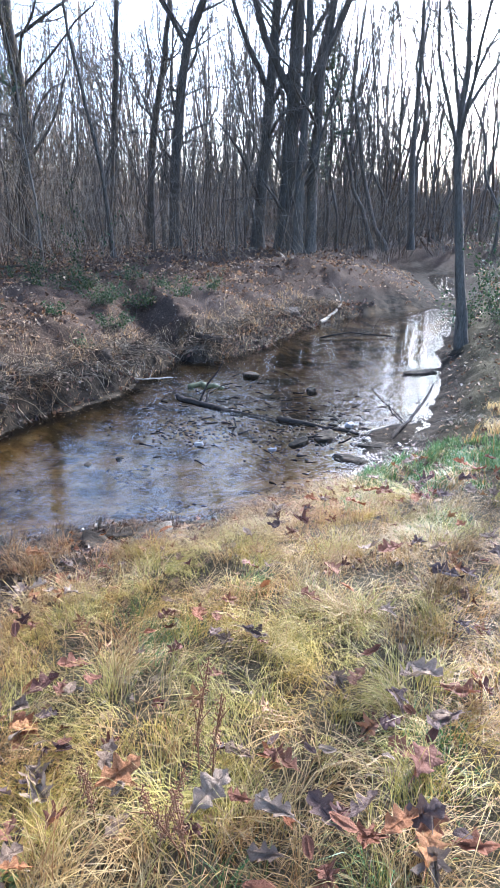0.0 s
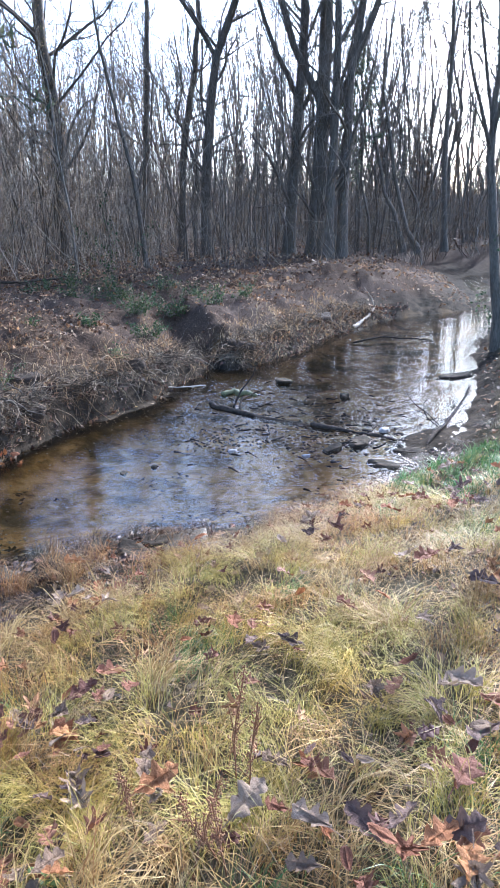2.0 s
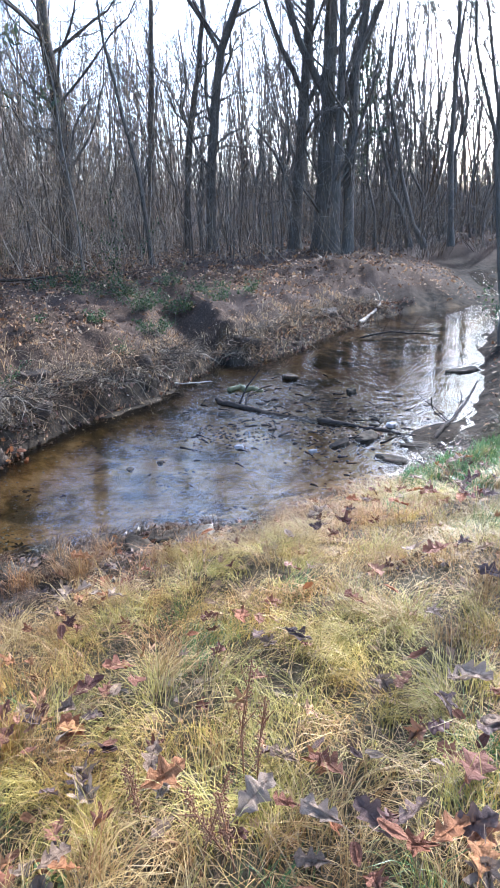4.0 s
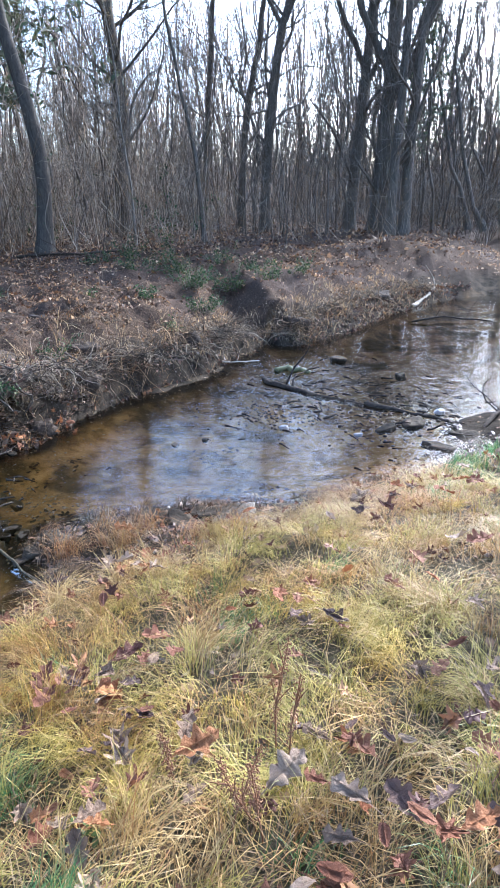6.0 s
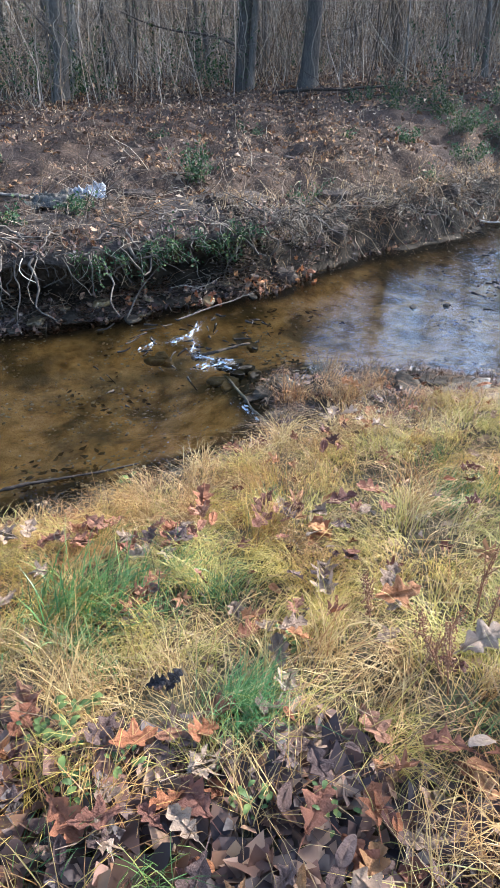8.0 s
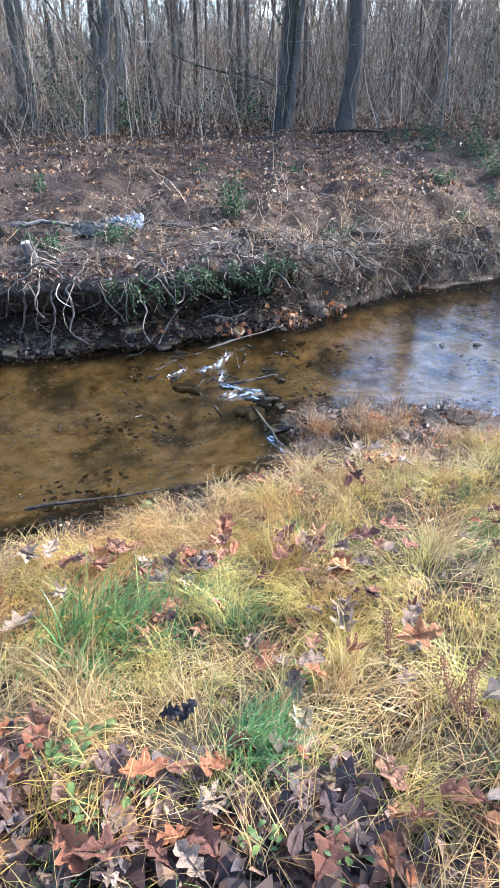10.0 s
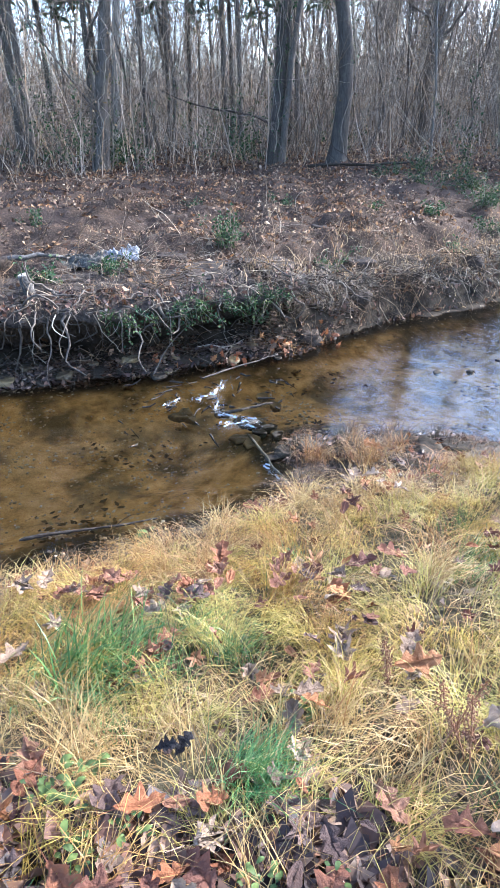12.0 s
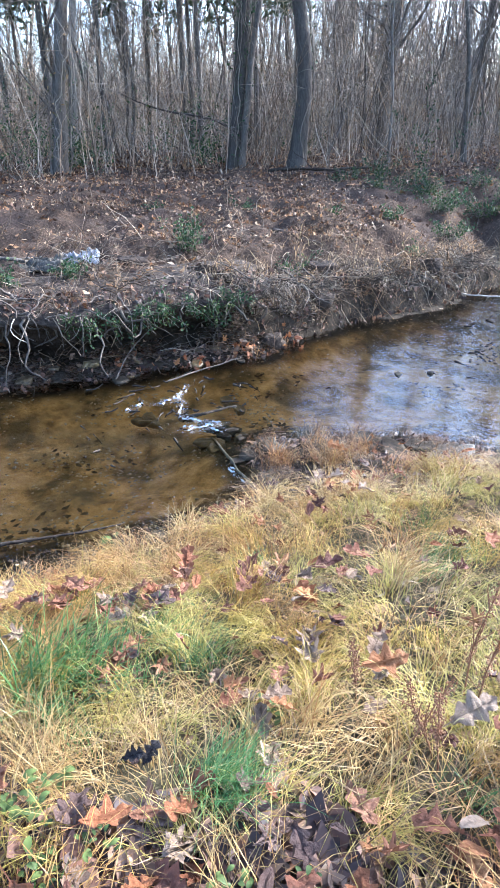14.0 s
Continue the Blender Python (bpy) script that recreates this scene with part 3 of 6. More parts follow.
def sector(rng, lo, hi, near, far):
    az, d = radians(rng.uniform(lo, hi)), math.sqrt(rng.uniform(near ** 2, far ** 2))
    return d * math.sin(az), d * math.cos(az)


placed, used = 0, set()
while placed < 155:
    x, y = sector(rng, -62, 36, 14.5, 38)
    d_near, d_far = shores(x, y)
    d = math.hypot(x, y)
    k = int(rng.choice([0, 1, 2, 3, 4, 5, 6, 7, 8], p=[.07, .05, .1, .13, .14, .14, .12, .13, .12]))
    if k < 4 and -23 < math.degrees(math.atan2(x, y)) < 4 and d < (33 if k > 1 else 44):
        continue
    if not (d_far > 4.5 or (d_near > 2 and y > 18 and x > 8)) or (k < 3 and d < 21):
        continue
    s = rng.uniform(.75, 1.25)
    m = pose(x, y, ground_z(x, y), rng.normal(0, 2.5), rng.normal(0, 2.5), rng.uniform(0, 360))
    if k in used:
        c = copy_thing(kinds[k], m)
    else:
        used.add(k)
        c = kinds[k]
        c.matrix_basis = m
    if -19 < math.degrees(math.atan2(x, y)) < -1:
        s = min(s, (.8 + .2 * d) / (15, 17, 12, 10, 8, 6, 5, 7, 9)[k])
    c.scale = (s, s, s * rng.uniform(.9, 1.05))
    placed += 1

for n in range(50):
    x, y = sector(rng, -25, 17, 18.5, 30)
    if shores(x, y)[1] < 4.5:
        continue
    c = copy_thing(kinds[(4, 8, 7, 4)[n % 4]], pose(x, y, ground_z(x, y), rng.normal(0, 4), rng.normal(0, 4), rng.uniform(0, 360)))
    q = min(rng.uniform(.85, 1.2), (1.0 + (.2 if -19 < math.degrees(math.atan2(x, y)) < -1 else .28) * math.hypot(x, y)) / 8.5)
    c.scale = (q, q, q)

for n in range(50):
    x, y = sector(rng, -29, 22, 20.5, 33) if n < 38 else (sector(rng, 3, 20, 25, 36) if n < 47 else sector(rng, 6, 15, 23, 34))
    if shores(x, y)[1] < (4 if n < 38 else 1.2) and shores(x, y)[0] < (2 if n < 38 else 1.2):
        continue
    m, q = pose(x, y, ground_z(x, y), rng.normal(0, 4), rng.normal(0, 4), rng.uniform(0, 360)), rng.uniform(.85, 1.15) * (1 if n < 38 else 1.1)
    if -24 < math.degrees(math.atan2(x, y)) < 2:
        q = min(q, (1.0 + (.2 if -19 < math.degrees(math.atan2(x, y)) < -1 else .28) * math.hypot(x, y)) / 9.5)
    c = copy_thing(kinds[9 + n % 2], m) if n > 1 else kinds[9 + n]
    c.matrix_basis = m
    c.scale = (q, q, q)

for n in range(34):
    x, y = sector(rng, 3, 24, 24, 37)
    if shores(x, y)[1] < 3 and shores(x, y)[0] < 2:
        continue
    c = copy_thing(kinds[(3, 2, 8, 3)[n % 4]], pose(x, y, ground_z(x, y), rng.normal(0, 3), rng.normal(0, 3), rng.uniform(0, 360)))
    q = rng.uniform(.85, 1.15)
    c.scale = (q, q, q)


def cedar(h, r, seed):
    """An evergreen with thin drooping sprays of foliage."""
    rng = np.random.default_rng(seed)
    root = tagged(new("evergreen_tree"), "tall thin grey-green evergreen tree in the wood", "tree", "evergreen trees in the wood")
    pts, rad = grow(rng, (0, 0, -.1), (0, 0, 1), h, r, 12, .03, .05, .12)
    part("trunk", tubes_mesh("trunk", [(pts, rad, 9)]), BARK, root)
    boughs, c = [], []
    for _ in range(60):
        u = .25 + .73 * rng.random()
        p, r2, _d = along(pts, rad, u)
        az, L = rng.uniform(0, 6.28), (1.15 - u) * h * .2 * rng.uniform(.5, 1.1)
        bp, br = grow(rng, p, (math.cos(az), math.sin(az), .35), L, max(r2 * .3, .01), 5, .12, -.04)
        boughs.append((bp, br, 4))
        for _ in range(46):
            c.append(along(bp, br, rng.uniform(.25, 1) * .99)[0] + rng.normal(0, .16, 3))
    for item in boughs:
        part("bough", tubes_mesh("bough", [item]), BARK, root)
    c = np.array(c)
    k = len(c)
    a = rng.normal(0, 1, (k, 3)) + np.array([0, 0, -.3])
    a /= np.linalg.norm(a, axis=1)[:, None]
    b = np.cross(a, rng.normal(0, 1, (k, 3)))
    b /= np.linalg.norm(b, axis=1)[:, None]
    sz = rng.uniform(.17, .38, k)[:, None]
    v = np.stack([c, c + a * sz * .5 + b * sz * .16, c + a * sz, c + a * sz * .5 - b * sz * .16], 1).reshape(-1, 3)
    o = np.arange(k)[:, None] * 4
    tagged(part("foliage", mesh_of("foliage", v, None, np.concatenate([o + np.array([[0, 1, 2]]), o + np.array([[0, 2, 3]])])), CEDAR, root, "grey-green needle sprays"), kind="stuff")
    return root


CEDAR = island_material("cedar_foliage", ((0.0, (0.055, 0.075, 0.042)), (0.6, (0.10, 0.125, 0.072)), (1.0, (0.18, 0.19, 0.12))), 0.6, 0.2)
for n, spots in enumerate((((-9.6, 15.2), (-12.8, 17.4), (-16.5, 11.5), (-10.8, 20.0), (-8.9, 16.9), (-11.6, 14.9), (-13.6, 11.6), (-15.4, 9.2), (-9.9, 17.9), (-15.2, 14.3), (-19.0, 18.5), (-20.5, 9.5), (-13.8, 21.0)), ((-12.6, 13.2), (-8.6, 18.6), (-10.4, 15.6), (-12.6, 11.0), (-14.2, 10.4), (-11.3, 13.6), (-14.8, 12.6), (-16.0, 17.0), (-19.5, 13.5), (-13.5, 9.5), (-17.4, 8.5), (-11.2, 17.2), (-22, 15)))):
    first = cedar(15 + 2 * n, .075, 900 + n)
    for m, (x, y) in enumerate(spots):
        c = first if m == 0 else copy_thing(first, pose(x, y, ground_z(x, y), 0, 0, 80 * m))
        c.matrix_basis = pose(x, y, ground_z(x, y), 0, 0, 80 * m)
# one evergreen upstream; the four small ones are added to shade the near bank
for x, y, q in ((2.75, 25.4, .5), (5.1, 10.9, .26), (6.3, 11.8, .3), (7.2, 13.2, .3), (6.0, 9.9, .24)):
    c = copy_thing(first, pose(x, y, ground_z(x, y), 0, 0, x * 90))
    c.scale = (q, q, q)

# the wood further off, and the thicket between the trunks
def far_tree(rng, x, y, h, r, boughs, twigs):
    """A distant bare tree: trunk, rising boughs and twigs on them, as tubes."""
    d = math.hypot(x, y)
    p, rr = grow(rng, (x, y, .4), (rng.normal(0, .12), rng.normal(0, .12), 1), h, r, 5, .09, .05, .2)
    tubes = [(p, rr, 3)]
    for _ in range(boughs):
        u = rng.uniform(.12, .98)
        q, r2, _d = along(p, rr, u)
        az, rise = rng.uniform(0, 6.28), rng.uniform(.3, 1.3)
        bp, br = grow(rng, q, np.array([math.cos(az), math.sin(az), rise]) / math.hypot(1, rise), h * rng.uniform(.1, .26) * (1.2 - .6 * u), max(r2 * .35, d * .0003), 3, .25, .08)
        tubes.append((bp, br, 3))
        for _ in range(twigs):
            q3, r3, d3 = along(bp, br, rng.uniform(.2, .98))
            d3 = d3 / np.linalg.norm(d3) + rng.normal(0, .6, 3)
            tubes.append((*grow(rng, q3, d3 / np.linalg.norm(d3), rng.uniform(.5, 1.4), d * .00028, 2, .3, .05), 3))
    return tubes


items = []
for n in range(1150):
    low = n >= 420
    x, y = sector(rng, -72, 46, 33, 75) if low else sector(rng, -68, 44, 36, 72)
    if abs(shores(x, y)[0]) < 3:
        continue
    d = math.hypot(x, y)
    if low:
        items += far_tree(rng, x, y, d * rng.uniform(.05, .16), rng.uniform(.025, .06), 6, 1)
    else:
        items += far_tree(rng, x, y, min(22, d * rng.uniform(.17, .36)), rng.uniform(.05, .14), 12, 2)
for n in range(300):
    x, y = sector(rng, 6, 25, 34, 52) if n < 60 else sector(rng, -26, 12, 37, 60)
    if min(abs(v) for v in shores(x, y)) < 1.5 or max(shores(x, y)) < 0:
        continue
    items += far_tree(rng, x, y, math.hypot(x, y) * (rng.uniform(.14, .34) if n < 60 else rng.uniform(.2, .33)), rng.uniform(.04, .1), 13, 2)
tagged(part("far_woods", tubes_mesh("far_woods", items), BRUSH), "distant bare grey-brown woodland", "woods", kind="stuff")

# bark paler than BRUSH: the haze of distance is put into its colour
HAZY_WOOD = island_material("hazy_far_bark", ((0.0, (0.16, 0.137, 0.118)), (0.5, (0.28, 0.245, 0.212)), (1.0, (0.46, 0.41, 0.36))), 0.95, 0.0, 0.1)
# the last of the wood before the sky: rows of ragged upright strips of trees
vs, fs, at = [], [], 0
for row, (dist, high) in enumerate(((85, 8), (100, 10), (120, 12), (140, 13.5))):
    az = np.radians(np.arange(-100, 100, .05))
    k = len(az)
    dd = dist + 6 * wob(az * 40, az * 13, 1.0, row) + np.random.uniform(-2, 2, k)
    top = high * (.72 + .38 * wob(az * 25, az * 7, 1.0, row + 3)) * np.random.uniform(.35, 1.2, k)
    for a, d, t in zip(az, dd, top):
        x, y, w = d * math.sin(a), d * math.cos(a), d * .0005 * random.uniform(.6, 2.2)
        cx, cy = math.cos(a) * w, -math.sin(a) * w
        vs += [(x - cx, y - cy, .2), (x + cx, y + cy, .2), (x + cx * .9, y + cy * .9, t * .55), (x - cx * .9, y - cy * .9, t * .5), (x + math.cos(a) * t * random.uniform(-.22, .22), y + cy * .1, t)]
        fs += [(at, at + 1, at + 2, at + 3), (at + 3, at + 2, at + 4, at + 4)]
        at += 5
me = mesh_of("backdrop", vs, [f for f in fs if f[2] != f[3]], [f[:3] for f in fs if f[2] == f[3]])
tagged(part("backdrop", me, HAZY_WOOD), "far grey-brown edge of bare woodland", "woods", kind="structure")

items = []
for _ in range(4600):
    x, y = sector(rng, -64, 32, 10.5, 34)
    d_near, d_far = shores(x, y)
    if not (d_far > (5.2 + rng.uniform(0, 2) if y < 17 else 1.5 + rng.uniform(0, 2)) or (d_near > 1.5 and y > 17)):
        continue
    h = rng.uniform(.6, 4.4) * rng.uniform(.6, 1)
    p, rr = grow(rng, (x, y, .38 + .05 * rng.random()), (rng.normal(0, .42), rng.normal(0, .42), 1), h, rng.uniform(.004, .0095), 4, .26, rng.uniform(-.16, .06), .3)
    items.append((p, rr, 3))
    for _ in range(3):
        q, r2, _d = along(p, rr, rng.uniform(.25, .98))
        bp, br = grow(rng, q, rng.normal(0, .8, 3) + np.array([0, 0, .4]), h * rng.uniform(.2, .55), max(r2 * .6, .0035), 2, .4, -.03)
        items.append((bp, br, 3))
for _ in range(1100):
    x, y = sector(rng, 5, 27, 24, 44)
    if max(shores(x, y)) < 1:
        continue
    p, rr = grow(rng, (x, y, ground_z(x, y) - .03), (rng.normal(0, .3), rng.normal(0, .3), 1), rng.uniform(.8, 3.2), rng.uniform(.008, .018), 3, .2, .0, .3)
    items.append((p, rr, 3))
    for _ in range(3):
        q, r2, _d = along(p, rr, rng.uniform(.1, .98))
        items.append((*grow(rng, q, rng.normal(0, .6, 3) + np.array([0, 0, .5]), rng.uniform(.4, 1.2), .007, 2, .3, .0), 3))
for _ in range(1250):
    x, y = sector(rng, -64, -11, 13.5, 30)
    if shores(x, y)[1] < 5.6:
        continue
    h = rng.uniform(2.4, 5.2)
    p, rr = grow(rng, (x, y, .4), (rng.normal(0, .2), rng.normal(0, .2), 1), h, rng.uniform(.006, .013), 5, .16, .0, .3)
    items.append((p, rr, 3))
    for _ in range(6):
        q, r2, _d = along(p, rr, rng.uniform(.25, .98))
        items.append((*grow(rng, q, rng.normal(0, .8, 3) + np.array([0, 0, .25]), rng.uniform(.5, 1.5), .0045, 2, .4, -.05), 3))
ends = np.array([i[0][-1] for i in items])
ends = ends[np.random.permutation(len(ends))[:13000]]
a = np.random.normal(0, 1, (len(ends), 2, 3))
a /= np.linalg.norm(a, axis=2)[..., None]
sz = np.random.uniform(.025, .06, (len(ends), 1))
v = np.stack([ends, ends + a[:, 0] * sz, ends + a[:, 0] * sz * .5 + a[:, 1] * sz * .5], 1).reshape(-1, 3)
CLINGING = island_material("clinging_leaves", ((0.0, (0.10, 0.11, 0.04)), (0.35, (0.16, 0.15, 0.06)), (0.7, (0.34, 0.23, 0.12)), (1.0, (0.50, 0.38, 0.22))), 0.6, 0.5)
tagged(part("clinging_leaves", mesh_of("clinging_leaves", v, None, np.arange(len(v)).reshape(-1, 3)), CLINGING), "few dry and olive leaves left on the brush", "leaves", kind="stuff")
tagged(part("thicket", tubes_mesh("thicket", items), BRUSH), "tangled bare brown brush and thin saplings", "brush", kind="stuff")

# ---------------------------------------------------------------- grass on the near bank


def scatter(n, x0, x1, y0, y1, keep):
    """Ground points in a rectangle for which keep(x, y, dn, df) allows it."""
    x, y = np.random.uniform(x0, x1, n), np.random.uniform(y0, y1, n)
    z, dn, df = lay(x, y)
    ok = keep(x, y, dn, df)
    lip = np.interp(df, [.04, .14, .3, .55, .95, 1.2], [-.1, -.06, -.02, .02, .06, .05])
    on_lip = (df > .06) & (df < 1.2) & (y < 6.1) & (x < -2.7) & (x > -6.6) & (np.random.random(n) < .8)
    z = np.where(on_lip, np.maximum(z, lip), z)
    return np.stack([x, y, z], 1)[ok]


def grass(name, n, box, keep, h, lean, w, material, label, az=None, clump=0, mess=.8):
    p = scatter(n, *box, keep)
    if clump:
        c = p[np.random.randint(0, len(p), max(2, len(p) // clump))]
        pick = np.random.randint(0, len(c), len(p))
        off = np.random.normal(0, .042, (len(p), 2))
        p = np.stack([c[pick, 0] + off[:, 0], c[pick, 1] + off[:, 1], np.zeros(len(p))], 1)
        p[:, 2] = lay(p[:, 0], p[:, 1])[0]
        base_az = np.random.uniform(0, 6.28, len(c))[pick]
        a = base_az + np.random.normal(0, mess, len(p))
        size = np.random.uniform(.7, 1.25, len(c))[pick]
    else:
        a, size = np.random.uniform(0, 6.28, len(p)), 1.0
    if az is not None:
        a = az + np.random.normal(0, 1.0, len(p))
    hh = np.random.uniform(h[0], h[1], len(p)) * size
    p[:, 2] -= .01
    return tagged(part(name, blades_mesh(name, p, hh, a, np.random.uniform(lean[0], lean[1], len(p)), np.random.uniform(w[0], w[1], len(p))), material), label, "grass", kind="stuff")


NEARBOX = (-2.9, 1.7, .0, 5)


def leaf_edge(x):
    """How far from the path the thick fallen leaves reach."""
    return .96 - .45 * np.maximum(0, -.35 - x) + .06 * np.sin(x * 9)


def green_patch(x, y):
    """True where low green plants, not straw, cover the bank."""
    return (((x - 1.7) / .85) ** 2 + ((y - 4.5) / .75) ** 2 + .3 * wob(x, y, .4, 5) < 1) & (np.random.random(x.shape) < .6)


def bare(x, y):
    """Where fallen leaves lie thick and little grass comes through."""
    thick = (y < leaf_edge(x)) & (x > -1.2) & (x < .05)
    return ~thick | (np.random.random(x.shape) < .38)


THATCH = island_material("thatch", ((0.0, (0.10, 0.06, 0.028)), (0.5, (0.24, 0.16, 0.07)), (1.0, (0.44, 0.32, 0.15))), 0.6, 0.25)
grass("straw_thatch", 11000, NEARBOX, lambda x, y, dn, df: (dn > .4 + .42 * flat_edge(x, y)) & ~green_patch(x, y) & bare(x, y), (.08, .24), (1.0, 1.4), (.0018, .0036), THATCH, "flat matted dry straw on the bank")
grass("straw_grass", 40000, NEARBOX, lambda x, y, dn, df: (dn > .42 + .42 * flat_edge(x, y)) & ~green_patch(x, y) & (wob(x, y, .4) > -.6) & bare(x, y), (.08, .23), (.9, 1.45), (.0018, .0034), GRASS_STRAW, "dry straw-coloured grass matted over the bank", clump=46, mess=.75)
grass("yellow_grass", 46000, NEARBOX, lambda x, y, dn, df: (dn > .6 + .42 * flat_edge(x, y)) & ~green_patch(x, y) & (wob(x, y, .4, 2) > np.where(x < .1, -.5, -.15)) & bare(x, y), (.08, .2), (.8, 1.4), (.0018, .0034), GRASS_YELLOW, "sunlit yellow-green grass in arching tufts", clump=60, mess=.75)
RUSSET = island_material("russet_grass", ((0.0, (0.16, 0.08, 0.03)), (0.5, (0.40, 0.21, 0.075)), (1.0, (0.62, 0.40, 0.17))), 0.5, 0.35)
grass("russet_grass", 32000, (-2.9, 2.2, .6, 6), lambda x, y, dn, df: (dn > .3 + .45 * flat_edge(x, y) + .1 * wob(x, y, .2, 5)) & (dn < np.where(x > -.5, 1.5, .85) + .5 * wob(x, y, .6, 3)) & (x < 1.0 + .4 * wob(x, y, .5, 6)), (.07, .2), (.8, 1.4), (.002, .004), RUSSET, "orange-brown dead grass lying along the stream edge", clump=40, mess=.9)
grass("green_grass", 16000, NEARBOX, lambda x, y, dn, df: (dn > .9) & (wob(x, y, .45, 4) > .2), (.05, .15), (.3, 1.0), (.0018, .0036), GRASS_GREEN, "short green grass between dry tufts", clump=60)
grass("bank_grass", 7000, (1.2, 6, 1, 7), lambda x, y, dn, df: (dn > .35) & (wob(x, y, .8) > -.4) & ~green_patch(x, y), (.06, .2), (.4, 1.1), (.003, .006), GRASS_STRAW, "dry grass along the stream edge", clump=40)
grass("bank_green", 12000, (.6, 3, 3.3, 5.7), lambda x, y, dn, df: (dn > .3) & (((x - 1.7) / .95) ** 2 + ((y - 4.5) / .95) ** 2 + .4 * wob(x, y, .4, 5) < 1), (.06, .14), (.3, 1.0), (.004, .008), GRASS_GREEN, "green ground cover on the stream bank", clump=50)
for cx, cy, spread, n, h, w in ((-1.42, 1.02, .09, 260, .24, .0065), (-1.25, 1.1, .07, 160, .2, .006), (-.62, .87, .045, 420, .18, .0024), (-1.2, 1.32, .12, 260, .18, .0035), (-.95, 1.32, .05, 160, .14, .003)):
    p = np.stack([np.random.normal(cx, spread, n), np.random.normal(cy, spread, n), np.zeros(n)], 1)
    p[:, 2] = lay(p[:, 0], p[:, 1])[0] - .01
    me = blades_mesh("grass_tuft", p, np.random.uniform(.6, 1.1, n) * h, np.random.normal(.3, 1.0, n), np.random.uniform(.3, 1.0, n), np.random.uniform(.7, 1.1, n) * w)
    tagged(part("grass_tuft", me, GRASS_GREEN), "fresh green grass tuft on the bank", "grass", kind="stuff")

# ---------------------------------------------------------------- leaf litter


def scoured(x, y):
    """The bare dark earth round the side gully."""
    return (((x + 2.2) / 1.7) ** 2 + ((y - 12.0) / 2.1) ** 2 + .35 * wob(x, y, .6, 2) < 1) & (np.random.random(np.shape(x)) < .85)


def litter(name, n, box, keep, size, material, label, flat=.5):
    p = scatter(n, *box, keep)
    k = len(p)
    s = np.random.uniform(*size, k)
    az, tilt, roll = np.random.uniform(0, 6.28, k), np.random.normal(0, flat, k), np.random.normal(0, flat, k)
    shape = np.array([(-1, 0, .12), (-.45, -.42, 0), (-.45, .42, .1), (.3, -.5, .05), (.3, .5, 0), (1, 0, .22)])
    v = shape[None] * s[:, None, None] * .5
    v = v * np.array([1, 1, 1.0]) + np.random.normal(0, .08, v.shape) * s[:, None, None]
    x, y, z = v[..., 0], v[..., 1], v[..., 2]
    y, z = y * np.cos(roll)[:, None] - z * np.sin(roll)[:, None], y * np.sin(roll)[:, None] + z * np.cos(roll)[:, None]
    x, z = x * np.cos(tilt)[:, None] - z * np.sin(tilt)[:, None], x * np.sin(tilt)[:, None] + z * np.cos(tilt)[:, None]
    x, y = x * np.cos(az)[:, None] - y * np.sin(az)[:, None], x * np.sin(az)[:, None] + y * np.cos(az)[:, None]
    z = z - z.min(1)[:, None] * .6
    v = np.stack([x + p[:, :1], y + p[:, 1:2], z + p[:, 2:3] + .004], -1).reshape(-1, 3)
    o = np.arange(k)[:, None] * 6
    q = (o + np.array([[1, 3, 4, 2]])).reshape(-1, 4)
    t = np.concatenate([o + np.array([[0, 1, 2]]), o + np.array([[3, 5, 4]])])
    return tagged(part(name, mesh_of(name, v, q, t), material), label, "leaf litter", kind="stuff")


DARK_LITTER = island_material("dark_litter", ((0.0, (0.03, 0.02, 0.018)), (0.4, (0.08, 0.048, 0.036)), (0.75, (0.17, 0.085, 0.05)), (1.0, (0.30, 0.20, 0.13))), 0.6, 0.15)
litter("shore_litter", 64000, (-7, 3, 1, 16), lambda x, y, dn, df: (df > -.06) & (df < .42), (.03, .08), DARK_LITTER, "red-brown leaves gathered along the foot of the bank", .9)
litter("leaf_litter", 44000, (-10, 8, 2.5, 24), lambda x, y, dn, df: (df > .03) & (wob(x, y, .8, 5) > -.35) & ~scoured(x, y), (.03, .085), LITTER, "dry brown leaf litter on the far bank")
litter("slope_litter", 34000, (-13, 1, 6, 17.5), lambda x, y, dn, df: (df > 1.2) & (wob(x, y, 1.1, 8) > -.5) & ~scoured(x, y), (.028, .075), LITTER, "dense dry leaves on the slope below the trees", .7)
litter("wood_litter", 12000, (-22, 14, 12, 40), lambda x, y, dn, df: (df > 2) | ((dn > .3) & (y > 9)), (.07, .18), LITTER, "dry leaves over the woodland floor")
litter("near_litter", 3600, (-1.6, .5, -.2, .95), lambda x, y, dn, df: (y < leaf_edge(x)) & (x < .1), (.04, .12), DARK_LITTER, "dark damp fallen leaves packed on the ground", .35)
litter("bank_litter", 7000, (-2.8, 6, .1, 11), lambda x, y, dn, df: (dn > .15), (.03, .08), LITTER, "small dry leaves among the grass")

